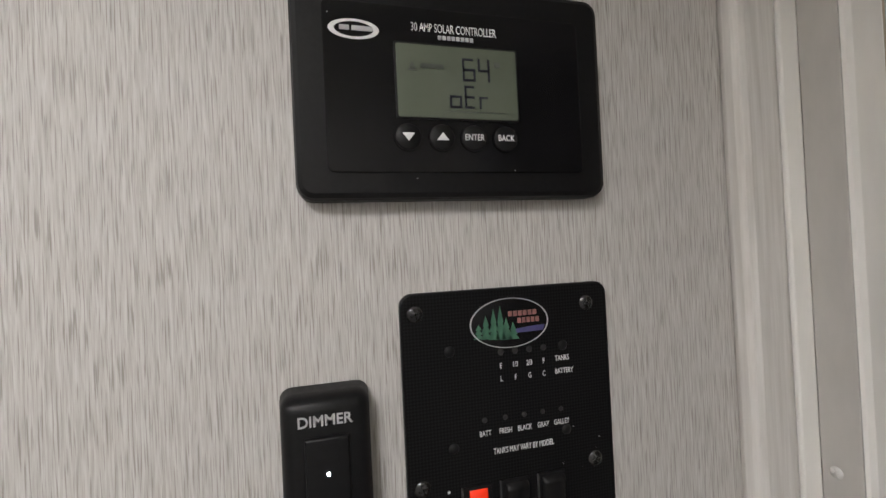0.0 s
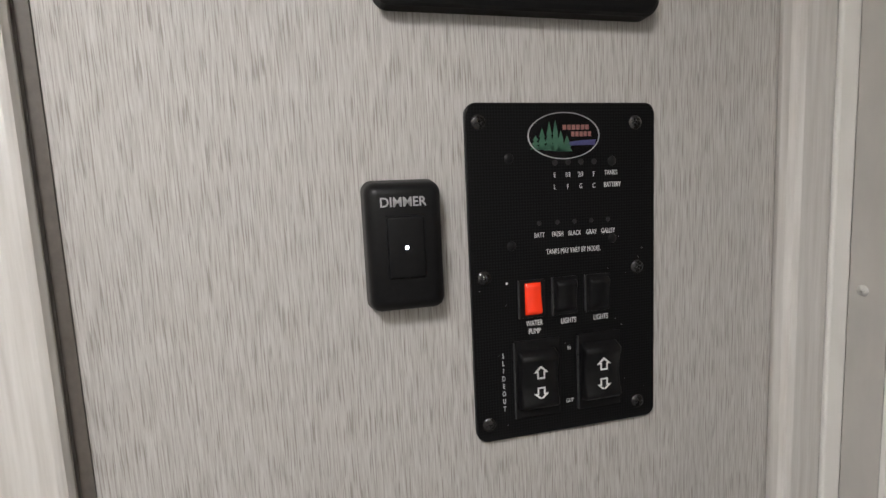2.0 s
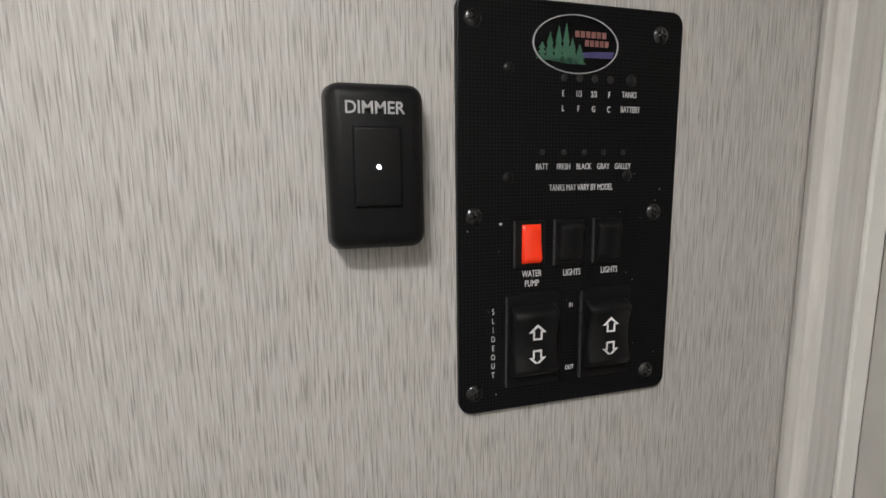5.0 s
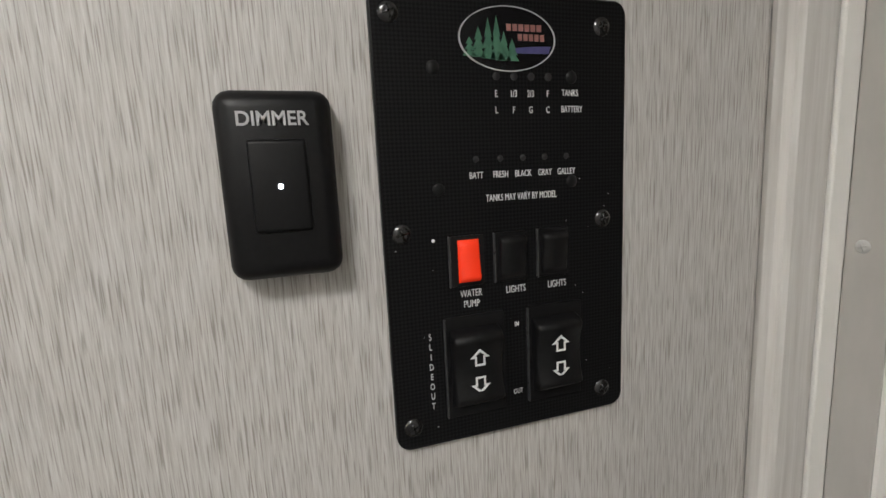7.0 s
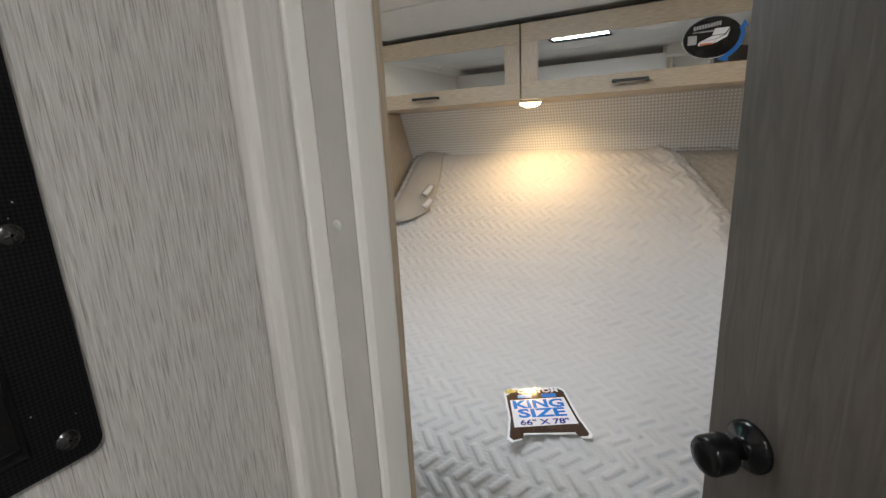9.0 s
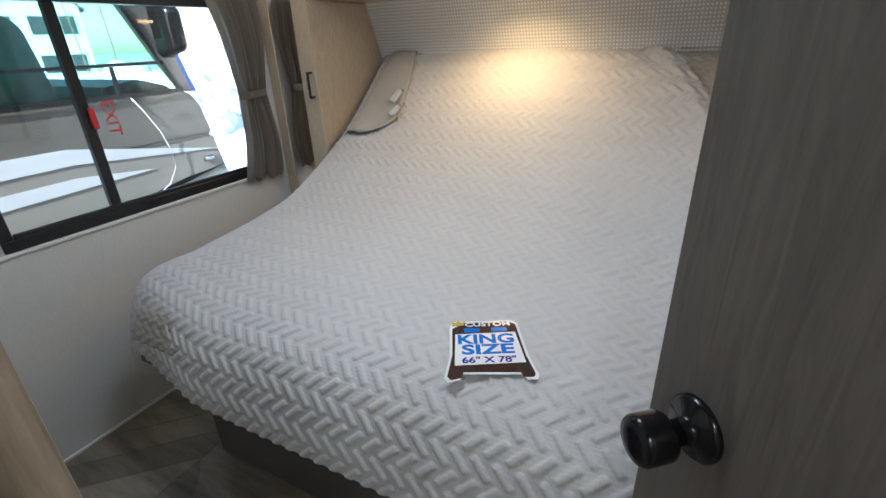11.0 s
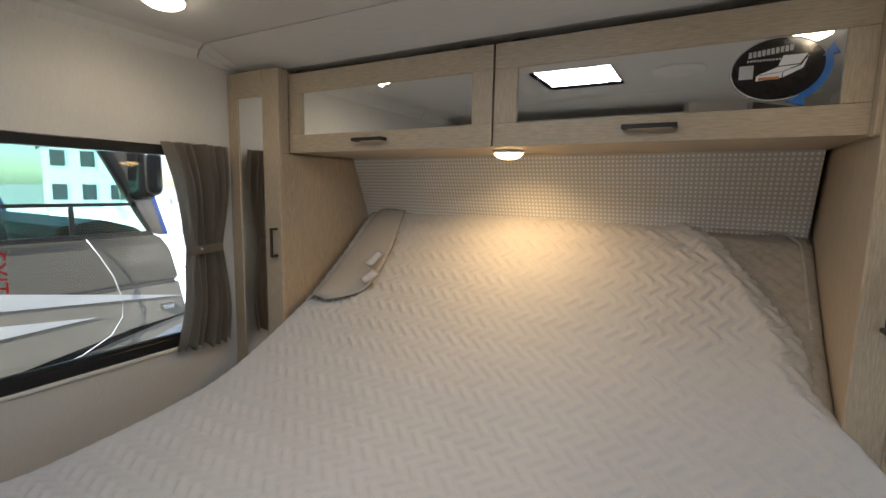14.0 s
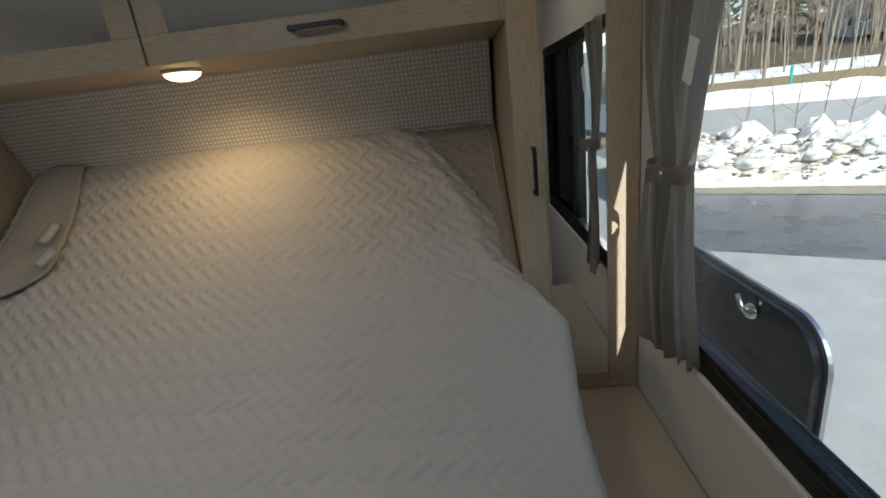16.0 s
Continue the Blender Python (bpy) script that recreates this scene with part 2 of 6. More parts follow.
def box_bm(lo, hi, bev=0.002, seg=2, m=None):
    bm = bmesh.new()
    bmesh.ops.create_cube(bm, size=1.0)
    for v in bm.verts:
        v.co = Vector([lo[i] + (v.co[i] + 0.5) * (hi[i] - lo[i]) for i in range(3)])
    if bev:
        bmesh.ops.bevel(bm, geom=bm.edges[:], offset=bev, segments=seg, affect="EDGES", profile=0.5)
    if m:
        bm.transform(m)
    return bm


def box(name, lo, hi, mat, parent=None, label="", bev=0.002, m=None):
    return part(name, box_bm(lo, hi, bev, 2, m), mat, parent, label)


def plate_bm(w, h, d, r, bev=0.0015, seg=6):
    """A rounded plate, w along x, h along y, d thick along z from 0."""
    bm = bmesh.new()
    pts = []
    for cx, cy, a0 in ((w / 2 - r, h / 2 - r, 0), (-w / 2 + r, h / 2 - r, 90), (-w / 2 + r, -h / 2 + r, 180), (w / 2 - r, -h / 2 + r, 270)):
        for k in range(seg + 1):
            a = radians(a0 + 90 * k / seg)
            pts.append((cx + r * math.cos(a), cy + r * math.sin(a)))
    vs = [bm.verts.new((x, y, 0)) for x, y in pts]
    f = bm.faces.new(vs)
    top = bmesh.ops.extrude_face_region(bm, geom=[f])
    tv = [v for v in top["geom"] if isinstance(v, bmesh.types.BMVert)]
    bmesh.ops.translate(bm, verts=tv, vec=(0, 0, d))
    bmesh.ops.recalc_face_normals(bm, faces=bm.faces[:])
    if bev:
        es = [e for e in bm.edges if all(v.co.z > d - 1e-6 for v in e.verts)]
        bmesh.ops.bevel(bm, geom=es, offset=bev, segments=2, affect="EDGES", profile=0.5)
    return bm


def rod_bm(points, r, n=10):
    """A round bar along points."""
    bm = bmesh.new()
    rings = []
    for i, q in enumerate(points):
        q = Vector(q)
        a = Vector(points[max(0, i - 1)])
        b = Vector(points[min(len(points) - 1, i + 1)])
        rot = (b - a).to_track_quat("Z", "Y").to_matrix()
        rad = r[i] if isinstance(r, (list, tuple)) else r
        rings.append([bm.verts.new(q + rot @ Vector((rad * math.cos(2 * math.pi * k / n), rad * math.sin(2 * math.pi * k / n), 0))) for k in range(n)])
    for p, q in zip(rings, rings[1:]):
        for k in range(n):
            bm.faces.new((p[k], p[(k + 1) % n], q[(k + 1) % n], q[k]))
    bm.faces.new(rings[0][::-1])
    bm.faces.new(rings[-1])
    return bm


def lathe_bm(profile, m=None, n=28):
    """Turned about z: (radius, height) pairs."""
    bm = bmesh.new()
    rings = []
    for r, z in profile:
        if r < 1e-6:
            rings.append([bm.verts.new((0, 0, z))])
        else:
            rings.append([bm.verts.new((r * math.cos(2 * math.pi * k / n), r * math.sin(2 * math.pi * k / n), z)) for k in range(n)])
    for p, q in zip(rings, rings[1:]):
        for k in range(n):
            a, b = p[k % len(p)], p[(k + 1) % len(p)]
            c, d = q[(k + 1) % len(q)], q[k % len(q)]
            vs = []
            for v in (a, b, c, d):
                if v not in vs:
                    vs.append(v)
            if len(vs) > 2:
                bm.faces.new(vs)
    bmesh.ops.recalc_face_normals(bm, faces=bm.faces[:])
    if m:
        bm.transform(m)
    return bm


def text_bm(words, size, m, bold=0.0, sx=1.0, depth=0.0002):
    cu = bpy.data.curves.new("letters", "FONT")
    cu.body, cu.size, cu.align_x, cu.align_y = words, size, "CENTER", "CENTER"
    cu.extrude, cu.offset, cu.resolution_u = depth, bold, 4
    ob = bpy.data.objects.new("letters", cu)
    me = bpy.data.meshes.new_from_object(ob)
    bm = bmesh.new()
    bm.from_mesh(me)
    bpy.data.objects.remove(ob)
    bpy.data.meshes.remove(me)
    bm.transform(m @ Matrix.Diagonal((sx, 1, 1, 1)))
    return bm


def thing(name, loc, label, category, group=""):
    e = new(name)
    e.empty_display_size = 0.05
    e.location = loc
    e.matrix_basis = Matrix.Translation(loc)
    return tagged(e, label, category, group)


def setting(ob, label, category=""):
    return tagged(ob, label, category, kind="structure")


def curve_y(pts, t):
    """Smooth interpolation through rows of numbers at t in 0..len-1."""
    i = min(int(t), len(pts) - 2)
    f = t - i
    p0, p1, p2, p3 = pts[max(0, i - 1)], pts[i], pts[i + 1], pts[min(len(pts) - 1, i + 2)]
    return [0.5 * (2 * b + (c - a) * f + (2 * a - 5 * b + 4 * c - d) * f * f + (3 * b - a - 3 * c + d) * f ** 3) for a, b, c, d in zip(p0, p1, p2, p3)]


# ---- the shell ----
W = 1.145          # inner face of the wall on the motorhome's side
WR = 1.165         # inner face of the opposite side wall
FL = -0.07         # floor level
T = 0.035          # wall thickness
FRONT = 0.52       # inner face behind the bed head
REAR = -4.4        # far end of the closed rear part
PART_Y = -1.745    # middle of the partition with the doorway
WIN = (-1.25, -0.19, 0.735, 1.49)   # window opening: y0, y1, z0, z1


def wall_with_opening(name, x0, x1, label):
    y0, y1, z0, z1 = WIN
    z0 += 0.022 if x0 > 0 else 0.0
    bm = bmesh.new()
    for lo, hi in (((x0, REAR, FL), (x1, y0, CEIL)), ((x0, y1, FL), (x1, FRONT + T, CEIL)), ((x0, y0, FL), (x1, y1, z0)), ((x0, y0, z1), (x1, y1, CEIL))):
        b = box_bm(lo, hi, 0)
        me = bpy.data.meshes.new("t")
        b.to_mesh(me)
        bm.from_mesh(me)
        b.free()
        bpy.data.meshes.remove(me)
    return setting(part(name, bm, WHITE_WALL), label, "wall")


wall_with_opening("wall_left", -W - T, -W, "off-white vinyl side wall with a window opening")
wall_with_opening("wall_right", WR, WR + T, "off-white vinyl side wall with a window opening")
setting(box("wall_front", (-W, FRONT, FL), (WR, FRONT + T, CEIL), WHITE_WALL, bev=0), "off-white wall behind the bed head", "wall")
setting(box("wall_rear", (-W, REAR - T, FL), (WR, REAR, CEIL), WHITE_WALL, bev=0), "plain off-white end wall", "wall")
setting(box("floor", (-W - T, REAR - T, FL - 0.06), (WR + T, FRONT + T, FL), FLOOR, bev=0), "grey-brown marbled vinyl floor", "floor")


def ceiling_mesh():
    """Flat ceiling with a shallow groove at each panel seam, a roof-window opening and coved long edges."""
    bm = bmesh.new()
    ys = [REAR - T, -1.4, -1.394, -1.09, -0.73, -0.186, -0.18, -0.002, FRONT + T]
    xs = [-W - T, -W, -W + 0.02, -W + 0.055, -0.155, 0.19, WR - 0.055, WR - 0.02, WR, WR + T]
    drop = {-W: 0.05, -W + 0.02: 0.018, WR: 0.05, WR - 0.02: 0.018, -W - T: 0.05, WR + T: 0.05}
    front = lambda y: 0.0 if y < -0.1 else 0.072
    g = [[bm.verts.new((x, y, min(CEIL - front(y), CEIL - drop.get(x, 0.0)))) for x in xs] for y in ys]
    for j in range(len(ys) - 1):
        for i in range(len(xs) - 1):
            hole = xs[i] == -0.155 and ys[j] == -1.09
            seam = ys[j] in (-1.4, -0.186)
            if not hole and not seam:
                bm.faces.new((g[j][i], g[j][i + 1], g[j + 1][i + 1], g[j + 1][i]))
    up = bmesh.ops.extrude_face_region(bm, geom=bm.faces[:])
    bmesh.ops.translate(bm, verts=[v for v in up["geom"] if isinstance(v, bmesh.types.BMVert)], vec=(0, 0, 0.05))
    b = box_bm((-W - T, REAR - T, CEIL + 0.045), (WR + T, -1.11, CEIL + 0.06), 0)
    me = bpy.data.meshes.new("t")
    b.to_mesh(me)
    b.free()
    bm.from_mesh(me)
    b = box_bm((-W - T, -0.71, CEIL + 0.045), (WR + T, FRONT + T, CEIL + 0.06), 0)
    b.to_mesh(me)
    b.free()
    bm.from_mesh(me)
    bmesh.ops.recalc_face_normals(bm, faces=bm.faces[:])
    return bm


setting(part("ceiling", ceiling_mesh(), CEILING), "white panelled ceiling with narrow seams and coved edges", "ceiling")
SHAFT = surface("roof_window_dome", (0.75, 0.78, 0.80), (0.80, 0.83, 0.85), 0.4, (20, 20, 20), 0)
bm = bmesh.new()
X0, X1, Y0, Y1 = -0.155, 0.19, -1.09, -0.73
for lo, hi in (((X0 - 0.01, Y0 - 0.01, CEIL), (X0, Y1 + 0.01, CEIL + 0.14)), ((X1, Y0 - 0.01, CEIL), (X1 + 0.01, Y1 + 0.01, CEIL + 0.14)), ((X0, Y0 - 0.01, CEIL), (X1, Y0, CEIL + 0.14)), ((X0, Y1, CEIL), (X1, Y1 + 0.01, CEIL + 0.14)), ((X0 - 0.01, Y0 - 0.01, CEIL + 0.14), (X1 + 0.01, Y1 + 0.01, CEIL + 0.15))):
    b = box_bm(lo, hi, 0)
    me = bpy.data.meshes.new("t")
    b.to_mesh(me)
    b.free()
    bm.from_mesh(me)
    bpy.data.meshes.remove(me)
setting(part("window_3", bm, SHAFT), "white roof window shaft in the ceiling", "skylight")

# partition between passage and bedroom, with the doorway at its end
JX = 0.48
setting(box("wall_partition", (-W, PART_Y - 0.02, FL), (JX - 0.025, PART_Y + 0.02, CEIL - 0.05), WHITE_WALL, bev=0), "off-white partition beside the doorway", "wall")
setting(box("wall_partition_right", (1.085, PART_Y - 0.02, FL), (WR, PART_Y + 0.02, CEIL - 0.05), WHITE_WALL, bev=0), "narrow off-white partition beside the doorway", "wall")
setting(box("wall_partition_head", (JX - 0.025, PART_Y - 0.02, 1.80), (1.085, PART_Y + 0.02, CEIL), WHITE_WALL, bev=0), "off-white partition above the doorway", "wall")
PX = 0.458        # face of the wall with the switches
setting(box("wall_switches", (PX - 0.03, -2.235, FL), (PX, PART_Y - 0.02, CEIL - 0.002), PANEL_WALL, bev=0), "grey-beige wall with fine vertical streaks", "wall")
setting(box("wall_passage", (PX - 0.03, REAR, FL), (PX, -2.95, CEIL - 0.002), PANEL_WALL, bev=0), "grey-beige streaked passage wall", "wall")
setting(box("trim", (PX, -1.811, FL), (PX + 0.015, -1.781, 1.85), TRIM, bev=0.005), "pale grained batten beside the door frame", "trim")
setting(box("trim.001", (PX, -2.2335, FL), (PX + 0.009, -2.187, 1.85), TRIM, bev=0.004), "pale grained batten at the wall's end", "trim")
# no real gap here: its shade is put in as a dark strip
setting(box("trim.003", (PX, -2.187, FL), (PX + 0.001, -2.1815, 1.85), BED_BASE, bev=0), "thin dark strip standing for the shaded gap beside the batten", "trim")
setting(box("wall_chassis", (-0.9, REAR, -0.94), (0.9, FRONT, FL - 0.06), BED_BASE, bev=0), "dark underframe below the floor", "wall")
# door frame: cream jamb with a stop, at both sides and above
STRIP_GREY = surface("grey_stop_face", (0.46, 0.445, 0.42), (0.53, 0.51, 0.48), 0.5, (60, 60, 20), 0.05)
frame_thing = thing("door_1", (JX, -1.735, 0), "cream-painted door frame with a screwed stop strip", "door frame")
frame_thing["kind"] = "structure"
box("jamb", (PX, -1.7805, FL), (PX + 0.0145, -1.766, 1.80), JAMB, frame_thing, bev=0.0015)
box("door_stop", (PX, -1.7655, FL), (PX + 0.038, -1.733, 1.80), JAMB, frame_thing, bev=0.005)
# the stop's side towards the passage is grey instead of cream
box("screw_strip", (PX + 0.0148, -1.7672, FL), (PX + 0.0355, -1.7656, 1.80), STRIP_GREY, frame_thing, "thin grey layer on the stop's side face", bev=0.0004)
box("seal", (PX, -1.7325, FL), (PX + 0.021, -1.703, 1.80), OAK_UP, frame_thing, "tan inner strip of the door frame", bev=0.002)
box("jamb", (1.07, -1.7655, FL), (1.085, -1.702, 1.80), JAMB, frame_thing, bev=0.002)
box("head_jamb", (PX, -1.7655, 1.785), (1.085, -1.702, 1.80), JAMB, frame_thing, bev=0.002)


def screw_bm(m, r=0.0032):
    bm = lathe_bm([(0, 0.0009), (r * 0.45, 0.0010), (r * 0.85, 0.0007), (r, 0)], None, 14)
    for a in (0.3, 0.3 + math.pi / 2):
        b = box_bm((-r * 0.6, -r * 0.1, 0.0009), (r * 0.6, r * 0.1, 0.00112), 0, 1, Matrix.Rotation(a, 4, "Z"))
        me = bpy.data.meshes.new("t")
        b.to_mesh(me)
        b.free()
        bm.from_mesh(me)
        bpy.data.meshes.remove(me)
    bm.transform(m)
    return bm


ON_WALL = Matrix.Translation((PX, 0, 0)) @ Matrix(((0, 0, 1, 0), (1, 0, 0, 0), (0, 1, 0, 0), (0, 0, 0, 1)))  # x along +y, y up, z off the wall


def on_wall(y, z, off=0.0):
    return Matrix.Translation((0, y, z)) @ ON_WALL @ Matrix.Translation((0, 0, off))


ZINC = surface("dull_zinc", (0.55, 0.54, 0.52), (0.70, 0.69, 0.67), 0.45, (300, 300, 300), 0.05, metal=0.2)
part("screw", screw_bm(Matrix.Translation((PX + 0.0225, -1.7673, 1.305)) @ Matrix.Rotation(radians(90), 4, "X"), 0.0035), ZINC, frame_thing, "cross-head steel screw", True)

# the open door, hinged on the far jamb
HINGE = Vector((1.065, -1.70, 0))
EDGE = Vector((0.708, -1.285, 0))
along = (EDGE - HINGE)
LEAF = along.length
DM = Matrix.Translation(HINGE) @ Matrix.Rotation(math.atan2(along.y, along.x), 4, "Z")  # x along the leaf from the hinge, y towards the passage side (leaf's left)
door = part("door_2", box_bm((0.005, -0.030, FL + 0.015), (LEAF, 0.0, 1.775), 0.002, 2, DM), DOOR_WOOD)
setting(door, "open grey-brown wood-grain door with a black knob", "door")
KM = DM @ Matrix.Translation((LEAF - 0.068, 0, 0.942)) @ Matrix.Rotation(radians(-90), 4, "X")
knob = part("door_knob", lathe_bm([(0, 0), (0.034, 0), (0.034, 0.004), (0.030, 0.009), (0.016, 0.011), (0.0135, 0.016), (0.013, 0.030), (0.017, 0.034), (0.0235, 0.037), (0.0255, 0.042), (0.0255, 0.066), (0.023, 0.070), (0.014, 0.072), (0, 0.072)], KM, 36), BLACK_GLOSS, door, "glossy black barrel knob on a round rose", True)
for hz in (0.2, 0.9, 1.6):
    part("hinge", rod_bm([DM @ Vector((0.0, -0.032, hz)), DM @ Vector((0.0, -0.032, hz + 0.07))], 0.005), BLACK_METAL, door)


# ---- windows ----
def side_window(name, sx, mull, label, exit_sign):
    y0, y1, z0, z1 = WIN
    z0 += 0.022 if sx > 0 else 0.0
    inner = W if sx < 0 else WR
    e = thing(name, (sx * inner, (y0 + y1) / 2, z0), label, "window")
    e["kind"] = "structure"
    xa, xb = sorted((sx * (inner - 0.006), sx * (inner + T + 0.01)))
    for n, lo, hi in (("window_frame", (xa, y0, z0), (xb, y1, z0 + 0.038)), ("window_frame", (xa, y0, z1 - 0.035), (xb, y1, z1)), ("window_frame", (xa, y0, z0 + 0.038), (xb, y0 + 0.035, z1 - 0.035)), ("window_frame", (xa, y1 - 0.035, z0 + 0.038), (xb, y1, z1 - 0.035))):
        box(n, lo, hi, WINDOW_BLACK, e, bev=0.003)
    ma, mb = sorted((sx * (inner + 0.012), sx * (inner + T + 0.004)))
    box("mullion", (ma, mull - 0.017, z0 + 0.038), (mb, mull + 0.017, z1 - 0.035), WINDOW_BLACK, e, bev=0.003)
    ra, rb = sorted((sx * (inner - 0.004), sx * (inner + 0.012)))
    box("track", (ra, y0 + 0.04, z0 + 0.038), (rb, y1 - 0.04, z0 + 0.052), WINDOW_BLACK, e, bev=0.002)
    ta, tb = sorted((sx * (inner - 0.010), sx * (inner - 0.0005)))
    box("window_sill", (ta, y0 - 0.02, z0 - 0.014), (tb, y1 + 0.02, z0 - 0.001), JAMB, e, "thin off-white lip under the frame", bev=0.003)
    for n, a, b, x in (("pane", y0 + 0.035, mull - 0.017, inner + 0.030), ("pane", mull + 0.017, y1 - 0.035, inner + 0.036)):
        p = box(n, (sx * x - 0.0015, a, z0 + 0.038), (sx * x + 0.0015, b, z1 - 0.035), GLASS, e, bev=0)
        p.visible_shadow = False
    if sx > 0:
        sc = box("insect_screen", (sx * (inner + 0.020) - 0.0004, y0 + 0.035, z0 + 0.038), (sx * (inner + 0.020) + 0.0004, mull - 0.017, z1 - 0.035), SCREEN, e, "fine grey insect screen", bev=0)
        sc.visible_shadow = False
    for sy in (mull + 0.17, mull + 0.5):
        m = Matrix.Translation((sx * (inner - 0.006), sy, z0 + 0.018)) @ Matrix.Rotation(-sx * radians(90), 4, "Y")
        part("screw", lathe_bm([(0, 0.001), (0.003, 0.0008), (0.004, 0)], m, 10), BLACK_METAL, e)
    lx0, lx1 = sorted((sx * (inner - 0.004), sx * (inner + 0.014)))
    lt = box("latch", (lx0, mull + 0.004, 1.06), (lx1, mull + 0.022, 1.13), BLACK_PLASTIC if not exit_sign else RED_PLASTIC, e, "red emergency latch" if exit_sign else "black slide latch", bev=0.003)
    return e


RED_PLASTIC = surface("red_latch_plastic", (0.55, 0.02, 0.02), (0.65, 0.03, 0.03), 0.4, (90, 90, 90), 0)
window_l = side_window("window_1", -1, -0.885, "black-framed sliding window with a red emergency latch", True)
window_r = side_window("window_2", 1, -0.80, "black-framed sliding window in the side wall", False)
# red exit letters on the glass, read upwards
EXM = Matrix.Translation((-W - 0.0335, -0.80, 1.085)) @ Matrix(((0, 0, 1, 0), (0, 1, 0, 0), (-1, 0, 0, 0), (0, 0, 0, 1)))
tagged(part("exit_sticker", text_bm("EXIT", 0.062, EXM), RED_PLASTIC), "red exit lettering stuck on the window glass", "sticker")


# ---- curtains ----
def curtain(name, sx, ya, yb, z_tie, folds, seed, label, waist=0.40, bot=0.705, flare=0.95):
    """A gathered curtain, held in by a tie at mid height."""
    rnd = random.Random(seed)
    inner = W if sx < 0 else WR
    e = thing(name, (sx * (inner - 0.035), (ya + yb) / 2, 0.71), label, "curtain", "curtains at the bed windows")
    mid, half = (ya + yb) / 2, (yb - ya) / 2
    top = 1.50 if sx < 0 else 1.475
    hang = 0.044 if sx < 0 else 0.021
    lean = 0.0 if sx < 0 else 0.022
    nz, ny = 60, 130
    ph = [rnd.uniform(0, 6.28) for _ in range(4)]
    bm = bmesh.new()
    rows = []
    for j in range(nz + 1):
        z = bot + (top - bot) * j / nz
        d = (z - z_tie) / (top - z_tie) if z > z_tie else (z_tie - z) / (z_tie - bot)
        k = waist + ((1.02 - waist) * abs(d) ** 0.9 if z > z_tie else (flare - waist) * abs(d) ** 0.8)
        row = []
        for i in range(ny + 1):
            u = -1 + 2 * i / ny
            amp = (0.018 if sx < 0 else 0.0080) * (1 + 0.6 * abs(d)) * (0.75 + 0.25 * math.sin(3.1 * u + ph[0]))
            w = math.sin(folds * math.pi * u + 1.3 * math.sin(2.2 * u + ph[1]) + 0.35 * math.sin(6 * d + ph[2])) + 0.55 * math.sin(folds * 1.43 * math.pi * u + ph[3] + 2 * d) + 0.30 * noise.noise((u * 6, z * 5, seed))
            hem = 0.010 * math.sin(folds * math.pi * u + ph[2]) * max(0, 1 - j / 6)
            row.append(bm.verts.new((sx * (inner - hang - lean * (u + 1) * (1.0 if z < z_tie else 0.6) - amp * w), mid + half * k * u + 0.02 * math.sin(4 * d) * d, z + hem)))
        rows.append(row)
    for a, b in zip(rows, rows[1:]):
        for i in range(ny):
            bm.faces.new((a[i], a[i + 1], b[i + 1], b[i]))
    bmesh.ops.solidify(bm, geom=bm.faces[:], thickness=0.0015)
    part("cloth", bm, CURTAIN, e, smooth=True)
    bm = bmesh.new()
    ring = []
    for i in range(28):
        a = 2 * math.pi * i / 28
        c, s = math.cos(a), math.sin(a)
        ring.append([bm.verts.new((sx * (inner - hang - lean) + (0.7 * hang + lean) * c, mid + half * (waist + 0.03) * s, z_tie + dz + 0.004 * s)) for dz in (-0.016, 0.016)])
    for i in range(28):
        p, q = ring[i], ring[(i + 1) % 28]
        bm.faces.new((p[0], q[0], q[1], p[1]))
    bmesh.ops.solidify(bm, geom=bm.faces[:], thickness=0.003)
    tie = part("tie_band", bm, CURTAIN, e, "taupe tie band round the curtain", True)
    bm = lathe_bm([(0, 0.004), (0.004, 0.003), (0.006, 0)], Matrix.Translation((sx * (inner - 1.7 * hang - 1.6 * lean - 0.002), mid - half * 0.3, z_tie)) @ Matrix.Rotation(-sx * radians(90), 4, "Y"), 12)
    part("snap", bm, STEEL, tie, "small steel snap", True)
    return e


curtain("curtain", -1, -0.335, -0.088, 1.108, 7, 3, "gathered taupe linen curtain tied back beside the window", 0.56, 0.725, 0.86)
cr = curtain("curtain", 1, -0.420, -0.205, 1.146, 6, 8, "gathered taupe linen curtain tied back, its edge sunlit", 0.44, 0.768, 0.74)
part("care_label", box_bm((-0.0005, -0.016, -0.035), (0.0005, 0.016, 0.035), 0, 1, pose(WR - 0.046, -0.382, 1.332, 18)), INK, cr, "white cloth label")

# ---- bed-end cabinets ----
WF, WT, WB = -0.06, 1.79, 0.505     # wardrobe front, top and foot


